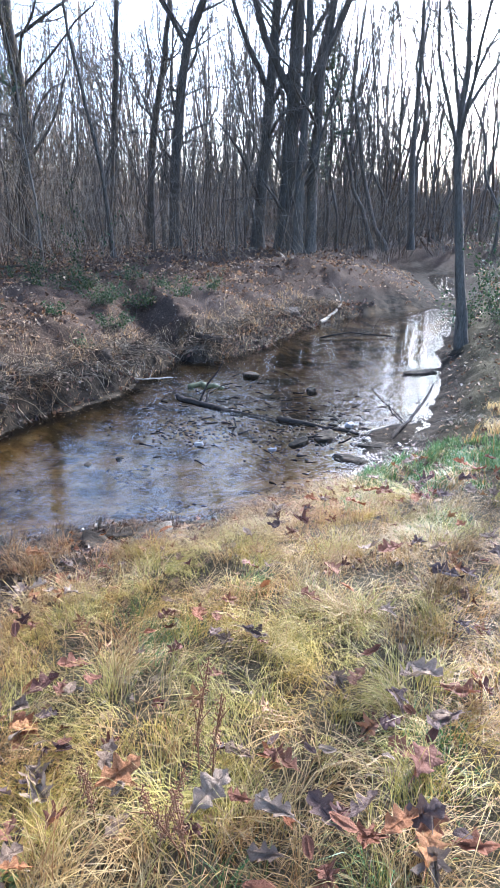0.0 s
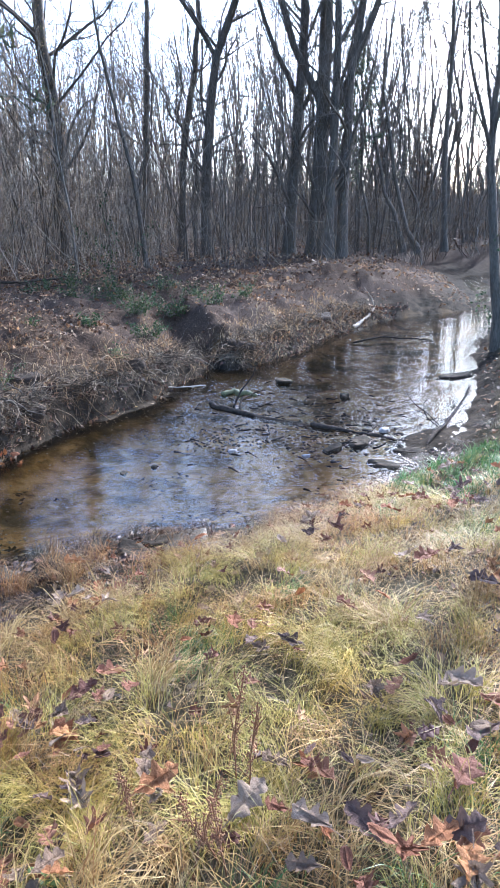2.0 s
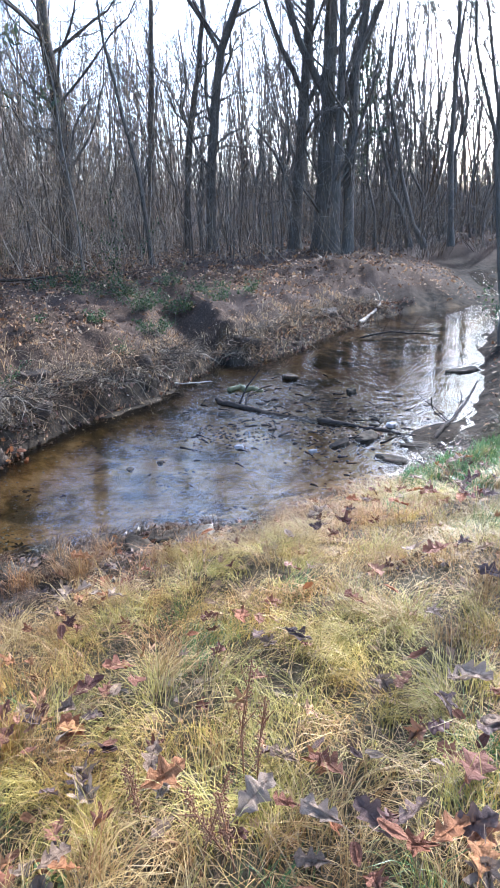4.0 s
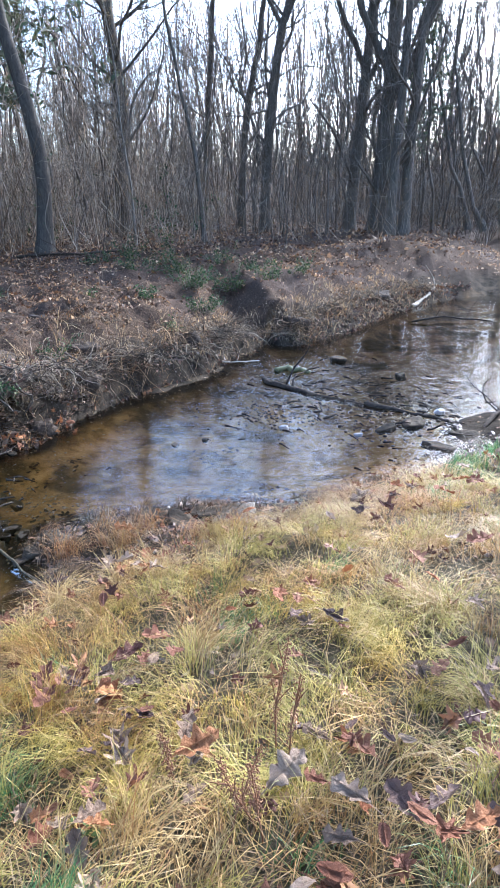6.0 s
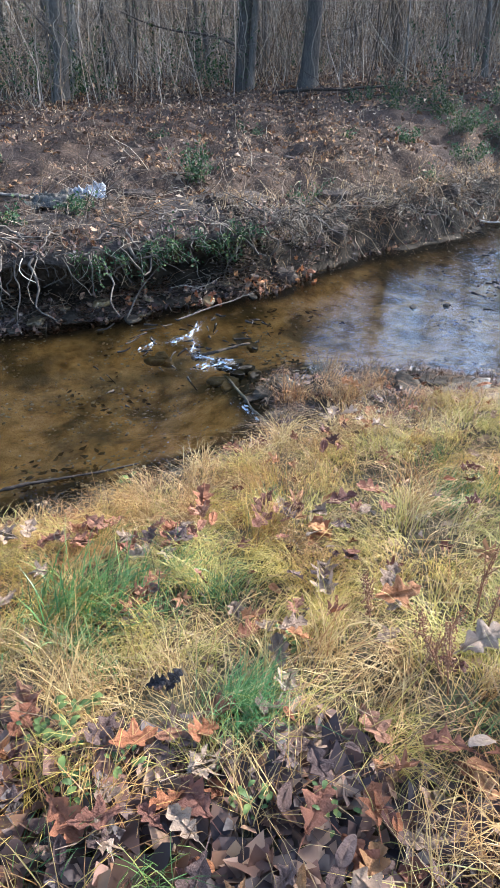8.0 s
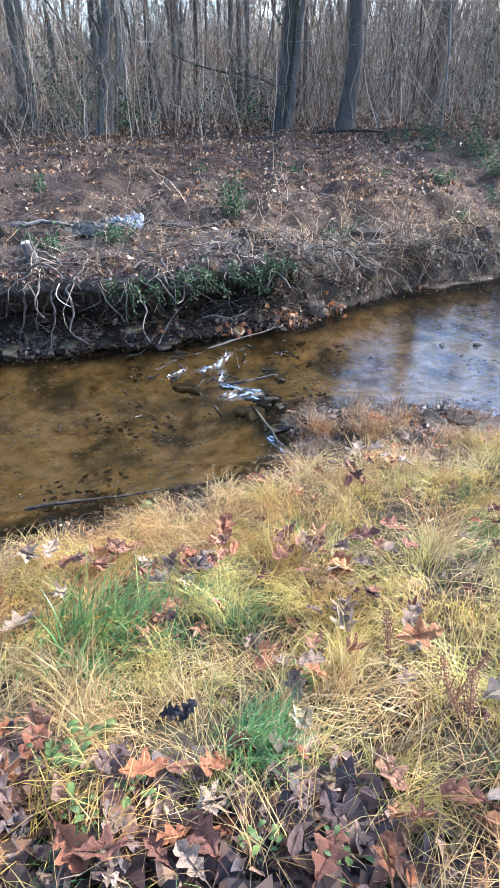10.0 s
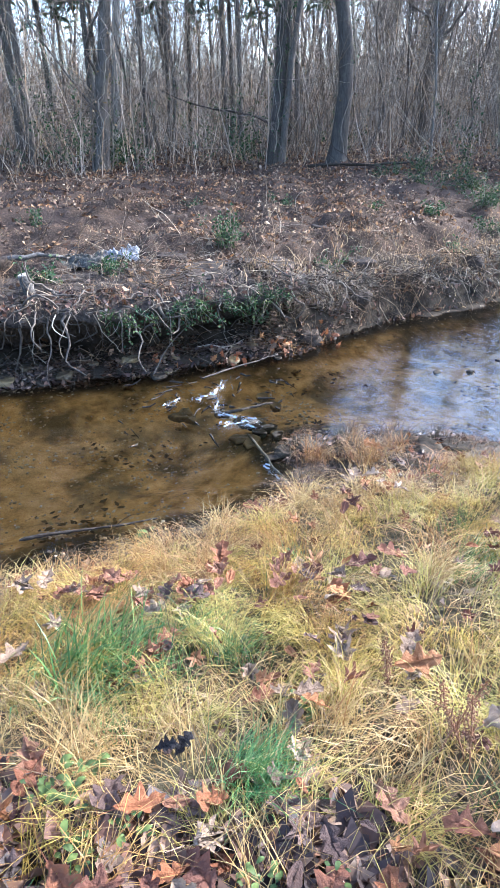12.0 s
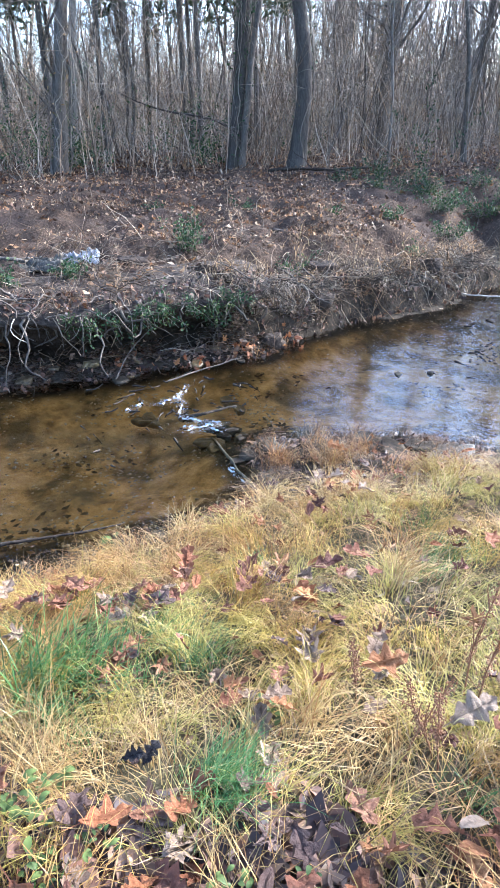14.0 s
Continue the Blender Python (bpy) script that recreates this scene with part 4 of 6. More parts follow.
# ---------------------------------------------------------------- the far bank
STRAW_RED = island_material("red_straw", ((0.0, (0.04, 0.025, 0.016)), (0.5, (0.14, 0.085, 0.048)), (0.85, (0.30, 0.195, 0.11)), (1.0, (0.55, 0.43, 0.27))), 0.7, 0.32)
STRAW_PALE = island_material("pale_straw", ((0.0, (0.12, 0.085, 0.05)), (0.5, (0.30, 0.22, 0.13)), (1.0, (0.64, 0.50, 0.28))), 0.7, 0.42)
BANKBOX = (-12, -1, 1.5, 14)
grass("bank_straw", 36000, BANKBOX, lambda x, y, dn, df: (df > .1) & (df < 5) & (wob(x, y, .7, 6) > .1) & ~scoured(x, y), (.06, .2), (1.15, 1.5), (.0025, .0055), STRAW_RED, "reddish dry straw and stems lying on the far bank")
grass("bank_tangle", 17000, (-3.6, 2.5, 5.2, 15), lambda x, y, dn, df: (df > -.04) & (df < 1.1 + .4 * wob(x, y, .8)), (.10, .30), (.5, 1.5), (.003, .006), STRAW_PALE, "tangled pale dry grass hanging over the water edge")


def along_shore(u):
    """A point at u metres along the far shore from (-7, 0.8), and the way onto the bank."""
    line = FAR_SHORE[3:]
    seg = np.linalg.norm(np.diff(line, axis=0), axis=1)
    s = np.concatenate([[0], np.cumsum(seg)])
    i = min(int(np.searchsorted(s, u, side="right")) - 1, len(seg) - 1)
    d = (line[i + 1] - line[i]) / seg[i]
    return line[i] + d * (u - s[i]), np.array([-d[1], d[0]])


def overhang(u0, u1, prof):
    """A turf lip that juts over a hollow in the bank, along the shore from u0 to u1."""
    us = np.arange(u0, u1, .045)
    v = []
    for u in us:
        p, nrm = along_shore(u)
        fade = min(1, (u - u0) / .5, (u1 - u) / .5)
        for k, (o, z) in enumerate(prof):
            q = p + nrm * (o + (.45 * (1 - fade) if 2 < k < len(prof) - 2 else 0))
            w1, w2 = wob(q[0] * 1.0, q[1] + z * 3, .22, 3), wob(q[0], q[1] + z * 5, .08, 1)
            q = q + nrm * (.07 * w1 + .03 * w2) * (0 if k in (0, len(prof) - 1) else 1)
            v.append((q[0], q[1], z + (-.05 if k == 0 else .035 * w1 + .02 * w2) - .06 * (1 - fade)))
    n = len(prof)
    i, j = np.meshgrid(np.arange(len(us) - 1), np.arange(n - 1), indexing="ij")
    q = np.stack([i * n + j, i * n + j + 1, (i + 1) * n + j + 1, (i + 1) * n + j], -1).reshape(-1, 4)
    return mesh_of("bank_overhang", v, q, smooth=True)


LIP = [(1.3, .05), (.95, .04), (.55, .0), (.3, -.04), (.14, -.08), (.04, -.13), (.06, -.18), (.25, -.19), (.6, -.17), (1.0, -.2)]
tagged(part("bank_overhang", overhang(.4, 7.0, LIP), TURF), "undercut dark earth lip of the far bank", "bank", kind="structure")


# roots and dry stems that hang over the hollow
rng = np.random.default_rng(5)
items = []
for n in range(2300):
    u = rng.uniform(.3, 17.5) if n < 1400 else rng.uniform(6, 12.5)
    p, nrm = along_shore(u)
    o = rng.uniform(-.02, .55) if n < 1400 else rng.uniform(-.05, .25)
    z = np.interp(o, [0, .14, .3, .6], [-.1, -.06, -.01, .04]) if u < 7 else ground_z(*(p + nrm * (o + .15))) + .05
    q = p + nrm * (o + (0 if u < 7 else .15))
    d = np.array([*(-nrm * rng.uniform(.1, 1.1) + rng.normal(0, .9, 2)), rng.uniform(-.5, .8)])
    bp, br = grow(rng, (q[0], q[1], z), d / np.linalg.norm(d), rng.uniform(.14, .5) * (1 if u < 7 else 1.3), rng.uniform(.0025, .007), 5, .42, -.2, .4)
    bp[:, 2] = np.maximum(bp[:, 2], WATER_Z + .01)
    items.append((bp, br, 3))
tagged(part("hanging_stems", tubes_mesh("hanging_stems", items), BANK_STEM), "tangled dry stems and rootlets over the bank lip", "roots", kind="stuff")
root_thing = tagged(new("exposed_roots"), "pale exposed tree roots hanging from the undercut bank", "roots")
for n in range(110):
    u = rng.uniform(.6, 7.2) if n < 46 else rng.uniform(2.2, 5.2)
    p, nrm = along_shore(u)
    o = rng.uniform(-.02, .4)
    q = p + nrm * o
    d = np.array([*(-nrm * .3 + rng.normal(0, .8, 2)), rng.uniform(-.9, .1)])
    bp, br = grow(rng, (q[0], q[1], -.13 + .4 * o + rng.uniform(-.04, .05)), d / np.linalg.norm(d), rng.uniform(.25, .75), rng.uniform(.006, .015), 9, .42, -.14, .35)
    bp[:, 2] = np.maximum(bp[:, 2], WATER_Z - .02)
    part("root", tubes_mesh("root", [(bp, br, 6)]), ROOT_WOOD, root_thing)

# short stems and seedlings all over the far bank
items = []
for _ in range(1500):
    x, y = rng.uniform(-12, 1), rng.uniform(3, 17)
    d_near, d_far = shores(x, y)
    if d_far < .4 or d_far > 7:
        continue
    L = rng.uniform(.12, .6)
    p, rr = grow(rng, (x, y, ground_z(x, y) - .02), (rng.normal(0, .7), rng.normal(0, .7), .7), L, rng.uniform(.002, .006), 4, .25, -.05, .4)
    items.append((p, rr, 3))
for _ in range(1100):
    u, o = rng.uniform(.2, 9), rng.uniform(.1, 1.9)
    p, nrm = along_shore(u)
    q = p + nrm * o
    z = ground_z(*q) + (.1 if o < .6 and u < 7 else 0)
    d = np.array([*(-nrm * rng.uniform(0, 1) + rng.normal(0, .6, 2)), rng.uniform(.1, .9)])
    items.append((*grow(rng, (q[0], q[1], z), d / np.linalg.norm(d), rng.uniform(.2, .7), rng.uniform(.002, .005), 4, .3, -.2, .4), 3))
tagged(part("bank_stems", tubes_mesh("bank_stems", items), BANK_STEM), "dry broken stems and twigs on the far bank", "twigs", kind="stuff")


def shrub(x, y, h, w, leaves, seed, label, z=None, size=.045, droop=0.0, way=None):
    """A low evergreen plant: stems, and small leaves along them."""
    rng = np.random.default_rng(seed)
    z = ground_z(x, y) if z is None else z
    root = tagged(new("evergreen_shrub"), label, "shrub", "low evergreen plants on the far bank")
    root.location = (x, y, z)
    per = 26 if size < .05 else 44
    for _ in range(max(5, leaves // per)):
        az = rng.uniform(0, 6.28)
        d = np.array([math.cos(az) * w, math.sin(az) * w, h * rng.uniform(.4, 1)])
        if way is not None:
            d = np.array(way) * h + rng.normal(0, .3, 3) * h
        p, rr = grow(rng, (rng.normal(0, w * .25), rng.normal(0, w * .25), -.03), d / np.linalg.norm(d), np.linalg.norm(d) * rng.uniform(.6, 1.1), .005, 5, .18, .02 - droop, .4)
        stem = part("stem", tubes_mesh("stem", [(p, rr, 3)]), TWIG, root)
        c = np.array([along(p, rr, rng.uniform(.2, 1) * .99)[0] for _ in range(per)]) + rng.normal(0, .025 if per == 26 else .06, (per, 3))
        a = rng.normal(0, 1, (per, 3))
        a /= np.linalg.norm(a, axis=1)[:, None]
        b = np.cross(a, rng.normal(0, 1, (per, 3)))
        b /= np.linalg.norm(b, axis=1)[:, None]
        s = rng.uniform(.6, 1.2, per)[:, None] * size
        nrm = np.cross(a, b) * s * .18
        v = np.stack([c, c + a * s * .5 + b * s * .28 + nrm, c + a * s, c + a * s * .5 - b * s * .28 + nrm], 1).reshape(-1, 3)
        o = np.arange(per)[:, None] * 4
        tri = np.concatenate([o + np.array([[0, 1, 2]]), o + np.array([[0, 2, 3]])])
        tagged(part("leaf_spray", mesh_of("leaf_spray", v, None, tri), EVERGREEN, stem, "small dark green leaves"), kind="stuff")
    return root


GREEN_LABEL = "low dark evergreen plant among dry leaves"
for n, (x, y, h, w, k) in enumerate([(-4.2, 6.2, .6, .16, 420), (-3.3, 7.06, .42, .16, 320), (-4.4, 13.6, .5, .3, 500), (-2.6, 11.3, .5, .4, 700), (-2.1, 12.3, .45, .4, 600), (-3.1, 12.6, .45, .45, 600),
                                     (-3.6, 13.4, .4, .4, 450), (-1.7, 13.2, .5, .3, 420), (-4.9, 5.0, .22, .12, 160), (-5.6, 7.6, .2, .2, 160), (-2.3, 8.9, .3, .2, 220), (-6.6, 5.6, .25, .2, 180), (-3.9, 12.1, .4, .4, 420), (-4.7, 12.8, .4, .4, 380), (-2.5, 13.6, .45, .4, 420), (-1.3, 12.5, .5, .3, 380), (-.8, 13.1, .45, .3, 300), (-5.0, 4.2, .3, .16, 240), (-4.6, 4.7, .26, .2, 260), (-2.9, 9.6, .3, .2, 240), (-3.7, 9.2, .25, .2, 180), (-2.2, 10.3, .4, .3, 420), (-4.9, 8.6, .22, .2, 160), (-6.0, 3.9, .2, .2, 160)]):
    shrub(x, y, h, w, k, 300 + n, GREEN_LABEL)
for n, u in enumerate((4.95, 5.2, 5.45, 5.7, 5.95, 4.5)):
    p, nrm = along_shore(u)
    shrub(*(p + nrm * .1), .34, .3, 300, 340 + n, "evergreen vine hanging over the undercut bank", -.1, .034, .16, (-nrm[0] * .7, -nrm[1] * .7, .1))
# brush by the small tree upstream
for n, (x, y, h) in enumerate(((4.1, 10.6, 1.9), (4.5, 11.6, 2.3), (4.9, 10.2, 2.2), (4.0, 12.2, 1.5), (5.3, 12.8, 2.4))):
    shrub(x, y, h, .55, 620, 380 + n, "dark brushy evergreen bush on the near bank", None, .06)
for n in range(16):
    x, y = sector(rng, 14, 27, 21, 31)
    if max(shores(x, y)) < 1:
        continue
    shrub(x, y, rng.uniform(1.2, 2.6), .7, 700, 450 + n, "dark brushy evergreen bush beside the stream", None, .09)
# evergreen growth low in the wood
for n in range(26):
    az, d = radians(rng.uniform(-58, -14)), rng.uniform(13, 24)
    x, y = d * math.sin(az), d * math.cos(az)
    if shores(x, y)[1] < 5:
        continue
    shrub(x, y, rng.uniform(1.2, 3.0), rng.uniform(.5, .9), int(rng.uniform(150, 260)), 400 + n, "tall thin evergreen bush between bare trunks", None, .07)



def climbing_vine(points, r, leaves, seed, olive, fuzz=.07):
    """Stems that climb a trunk, with clinging leaves."""
    rng = np.random.default_rng(seed)
    c = np.array(points, float)
    s = np.concatenate([[0], np.cumsum(np.linalg.norm(np.diff(c, axis=0), axis=1))])
    root = tagged(new("climbing_vine"), "vine stems and olive leaves climbing a bare trunk", "vine", "vines on the trunks")
    root.location = c[0]
    at = []
    for n in range(7):
        t = np.linspace(0, s[-1] * rng.uniform(.6, 1), 22)
        p = np.stack([np.interp(t, s, c[:, k]) for k in range(3)], 1) - c[0]
        a = rng.uniform(0, 6.28) + np.cumsum(rng.normal(0, .25, 22))
        o = r * rng.uniform(.85, 1.1) + np.abs(np.cumsum(rng.normal(0, .006, 22)))
        p[:, 0] += np.cos(a) * o
        p[:, 1] += np.sin(a) * o
        part("stem", tubes_mesh("stem", [(p, np.linspace(.014, .006, 22), 5)]), TWIG_PALE if n % 2 else TWIG, root)
        at.append(p)
    at = np.concatenate(at)
    q = at[rng.integers(0, len(at), leaves)] + rng.normal(0, fuzz, (leaves, 3)) * np.array([1, 1, 1.6])
    a = rng.normal(0, 1, (leaves, 2, 3))
    a /= np.linalg.norm(a, axis=2)[..., None]
    z = rng.uniform(.03, .075, (leaves, 1))
    v = np.stack([q, q + a[:, 0] * z * .5 + a[:, 1] * z * .35, q + a[:, 0] * z, q + a[:, 0] * z * .5 - a[:, 1] * z * .35], 1).reshape(-1, 3)
    o = np.arange(leaves)[:, None] * 4
    tagged(part("leaves", mesh_of("leaves", v, None, np.concatenate([o + np.array([[0, 1, 2]]), o + np.array([[0, 2, 3]])])), EVERGREEN if olive else CLINGING, root), kind="stuff")
    return root


climbing_vine([(-7.7, 13.45, .35), (-7.58, 13.52, 2.05), (-7.46, 13.6, 3.5), (-7.3, 13.7, 5.8)], .15, 1100, 1, True)
climbing_vine([(-6.3, 13.65, .35), (-6.15, 13.7, 1.85), (-6.22, 13.67, 2.92), (-6.42, 13.59, 4.5)], .21, 260, 2, True)
climbing_vine([(-9.68, 10.14, .3), (-9.57, 10.25, 1.68), (-9.44, 10.36, 3.4)], .18, 160, 3, False)
climbing_vine([(-7.5, 22.8, .4), (-7.3, 22.87, 3.6), (-7.38, 22.85, 5.75), (-7.5, 22.8, 9.0)], .34, 2800, 4, False, .2)
climbing_vine([(1.11, 22.97, .35), (1.28, 22.96, 2.87), (1.36, 22.96, 5.34)], .29, 500, 5, False)

# ---------------------------------------------------------------- things in and by the water


def stone(x, y, z, sx, sy, sz, seed, material, label, name="stone"):
    bm = bmesh.new()
    bmesh.ops.create_icosphere(bm, subdivisions=3, radius=1)
    off = Vector((seed * 3.1, seed * 1.7, seed * .9))
    for v in bm.verts:
        k = 1 + .5 * noise.noise(v.co * 1.2 + off) + .2 * noise.noise(v.co * 3 + off)
        v.co = Vector((v.co.x * sx * k, v.co.y * sy * k, max(-.9, min(.6 + .2 * noise.noise(v.co * 2 + off), v.co.z * k * 1.3)) * sz))
    me = bpy.data.meshes.new("stone")
    bm.to_mesh(me)
    bm.free()
    me.polygons.foreach_set("use_smooth", np.ones(len(me.polygons), bool))
    ob = part(name, me, material)
    ob.matrix_basis = pose(x, y, z, random.uniform(-6, 6), random.uniform(-6, 6), random.uniform(0, 360))
    return tagged(ob, label, "stone", "stones in the stream")


for n, (x, y, sx, sy, sz) in enumerate([(.8, 6.41, .2, .1, .05), (1.24, 6.07, .13, .08, .06), (2.5, 9.3, .24, .12, .05), (.81, 8.26, .07, .06, .06), (.02, 9.1, .13, .1, .07), (-1.25, 5.73, .035, .025, .03),
                                        (-1.51, 5.58, .05, .03, .02), (.95, 5.75, .15, .08, .04), (.5, 6.2, .12, .07, .04)]):
    stone(x, y, WATER_Z - .005, sx, sy, sz, n + 1, STONE, "dark wet stone breaking the stream surface")
for n, (x, y, sx, sy, sz) in enumerate([(-.52, 6.13, .05, .03, .03), (1.1, 6.76, .06, .045, .05), (.22, 5.98, .04, .025, .025)]):
    stone(x, y, WATER_Z + .005, sx, sy, sz, n + 21, STONE_DRY, "small pale stone in the stream")
for n, (x, y, sx, sy, sz) in enumerate([(-1.3, 3.72, .16, .1, .06), (-1.0, 3.95, .2, .1, .05), (-.75, 4.2, .18, .12, .06), (-1.55, 3.4, .14, .1, .06), (-.5, 4.25, .14, .1, .05), (-3.75, 4.45, .16, .12, .08), (-4.1, 4.15, .12, .1, .06)]):
    stone(x, y, WATER_Z - .02, sx, sy, sz * .7, n + 41, STONE, "flat wet stone at the muddy stream edge")

# gravel: pebbles on the shallow bar and the bed
rng = np.random.default_rng(9)
ico = bmesh.new()
bmesh.ops.create_icosphere(ico, subdivisions=1, radius=1)
iv = np.array([v.co[:] for v in ico.verts])
it = np.array([[v.index for v in f.verts] for f in ico.faces])
ico.free()


def pebbles(name, pts, size, material, label):
    k = len(pts)
    s = rng.uniform(*size, k)[:, None, None] * rng.uniform(.6, 1.2, (k, 1, 3)) * np.array([1, 1, .55])
    v = iv[None] * s * rng.uniform(.85, 1.15, (k, len(iv), 1)) + pts[:, None]
    t = (it[None] + (np.arange(k) * len(iv))[:, None, None]).reshape(-1, 3)
    return tagged(part(name, mesh_of(name, v.reshape(-1, 3), None, t), material), label, "gravel", kind="stuff")


PEBBLE = island_material("pebbles", ((0.0, (0.04, 0.03, 0.02)), (0.6, (0.10, 0.07, 0.042)), (1.0, (0.20, 0.15, 0.09))), 0.7, 0.0, 0.2)
PEBBLE_PALE = island_material("pale_pebbles", ((0.0, (0.22, 0.15, 0.07)), (1.0, (0.60, 0.50, 0.34))), 0.6, 0.0, 0.3)
p = np.stack([rng.normal(-.65, .3, 260), rng.normal(6.6, .3, 260), np.full(260, WATER_Z - .006)], 1)
pebbles("gravel_bar", p, (.008, .024), PEBBLE, "brown gravel and leaves in the shallows")
p = scatter(5000, -6, 2, 0, 9, lambda x, y, dn, df: (dn < -.05) & (df < -.05))
q = scatter(6000, -5.2, -1.3, 1.0, 4.8, lambda x, y, dn, df: (dn < -.05) & (df < -.05) & (wob(x, y, .35, 8) > .1))
pebbles("bed_gravel", np.concatenate([p[:2200], q[:1500]]), (.005, .017), PEBBLE_PALE, "pebbles on the sandy stream bed")


def log(points, r, material, label, name="log", seed=0, twigs=0, category="log"):
    """A fallen branch; knobbly, tapered, with stubs."""
    rng = np.random.default_rng(seed)
    c = np.array(points, float)
    s = np.concatenate([[0], np.cumsum(np.linalg.norm(np.diff(c, axis=0), axis=1))])
    t = np.linspace(0, s[-1], 30)
    pts = np.stack([np.interp(t, s, c[:, k]) for k in range(3)], 1) + np.stack([np.interp(np.arange(30), np.arange(0, 31, 5), rng.normal(0, r * .5, 7)) for _ in range(3)], 1) + (r * .4 * np.sin(t * 4 + seed))[:, None] * np.array([.7, .5, .1])
    rad = r * np.linspace(1, .5, 30) * np.interp(np.arange(30), np.arange(0, 31, 5), rng.uniform(.75, 1.15, 7)) * rng.uniform(.94, 1.06, 30)
    rad[0], rad[-1] = r * .5, r * .1
    root = tagged(new(name), label, category)
    root.location = c[0]
    me = tubes_mesh("stem", [(pts - c[0], rad, 9)])
    for v in me.vertices:
        v.co += Vector(rng.normal(0, r * .09, 3))
    part("stem", me, material, root)
    for _ in range(twigs):
        q, r2, d = along(pts - c[0], rad, rng.uniform(.15, .9))
        d = d / np.linalg.norm(d) + rng.normal(0, .8, 3)
        bp, br = grow(rng, q, d / np.linalg.norm(d), s[-1] * rng.uniform(.15, .4), max(r2 * .4, .003), 5, .25, .03)
        part("twig", tubes_mesh("twig", [(bp, br, 5)]), material, root)
    return root


W = WATER_Z
log([(-.95, 7.9, W + .04), (-.88, 7.75, W + .005), (-.3, 7.4, W - .012), (.15, 7.1, W - .006), (.55, 6.8, W - .02)], .042, WET_WOOD, "dark waterlogged branch lying across the stream", seed=1, twigs=2)
log([(.3, 7.0, W + .01), (.9, 6.65, W + .01), (1.3, 6.4, W)], .025, WET_WOOD, "thin dark branch in the shallow riffle", seed=2, twigs=2)
log([(-.85, 8.45, W + .02), (-.3, 8.35, W + .02)], .05, plain_material("mossy_wood", (.05, .05, .02), (.17, .15, .06), 20, .7), "short mossy log in the shallows", seed=3)
log([(1.45, 6.2, W + .05), (1.75, 6.8, W + .08), (2.05, 7.3, W + .1), (2.3, 7.8, W + .25)], .022, WET_WOOD, "dark broken branch leaning on the shore", seed=4, twigs=5)
log([(1.52, 13.75, W + .05), (1.8, 14.4, W + .12), (2.2, 15.4, W + .3)], .045, DRY_WOOD, "pale bleached branch at the water's edge", seed=5, twigs=2)
log([(1.3, 12.0, W + .03), (1.9, 12.3, W + .06), (2.7, 12.2, W + .02)], .018, WET_WOOD, "dark twiggy branch caught in the stream", seed=6, twigs=8)
log([(-1.75, 8.75, W + .03), (-1.4, 8.7, W + .05), (-1.1, 8.95, W + .02)], .014, DRY_WOOD, "small pale stick by the far bank", seed=7, twigs=3)
log([(-2.36, 3.66, W - .015), (-2.08, 3.42, W), (-1.7, 3.12, W + .02)], .013, plain_material("wet_mossy_wood", (.02, .016, .01), (.11, .08, .04), 20, .4), "wet mossy branch below the small riffle", seed=8)
log([(-3.25, 4.35, W + .03), (-3.15, 4.6, W + .05), (-2.9, 5.1, W + .08)], .008, ROOT_WOOD, "grey twiggy stick at the foot of the bank", seed=9, twigs=5)
log([(-3.7, 4.2, W + .03), (-3.75, 4.5, W + .2), (-3.6, 4.65, W + .4)], .009, ROOT_WOOD, "thin pale stick leaning in the hollow", seed=10, twigs=2)
log([(-2.72, 3.85, W + .0), (-2.6, 3.95, W + .02), (-2.45, 4.2, W + .02)], .016, WET_WOOD, "wet branch damming the small riffle", seed=11, twigs=2)
log([(-2.62, 1.75, W + .12), (-2.4, 2.0, W + .1), (-2.15, 2.35, W + .06)], .01, WET_WOOD, "thin dark stick at the near water edge", seed=12, twigs=2)

# stones of the small dam
DAM_STONE = plain_material("dam_stone", (0.035, 0.024, 0.012), (0.15, 0.10, 0.045), 30, 0.5, 0.35, 0.9, 0.02)
random.seed(29)
for n in range(15):
    k = n / 14
    x, y, w = -2.45 + .95 * k + random.gauss(0, .04), 3.85 - .5 * k + random.gauss(0, .06), random.uniform(.03, .085)
    stone(x, y, W - .024, w * 1.3, w * .8, .03 + .012 * random.random(), 150 + n, random.choice([STONE, STONE, DAM_STONE]), "wet brown stone in the small dam")
# bubbles and pale grit afloat below the riffle
BUBBLE = island_material("pale_grit", ((0.0, (0.12, 0.08, 0.04)), (0.7, (0.26, 0.20, 0.12)), (1.0, (0.55, 0.50, 0.42))), 0.5, 0.0, 0.3)
p = scatter(900, -5, -1.6, 1.2, 4.3, lambda x, y, dn, df: (dn < -.1) & (df < -.15) & (wob(x, y, .5, 2) > .05))
p[:, 2] = W + .002
pebbles("floating_bubbles", p[:300], (.002, .0065), BUBBLE, "pale bubbles and grit drifting on the water")
p = np.stack([rng.normal(.6, .42, 300), rng.normal(6.65, .4, 300), np.full(300, W - .004)], 1)
pebbles("wet_gravel", p[np.array([max(shores(*q[:2])) < -.03 for q in p])], (.008, .032), PEBBLE, "dark wet gravel breaking the surface of the shallows")

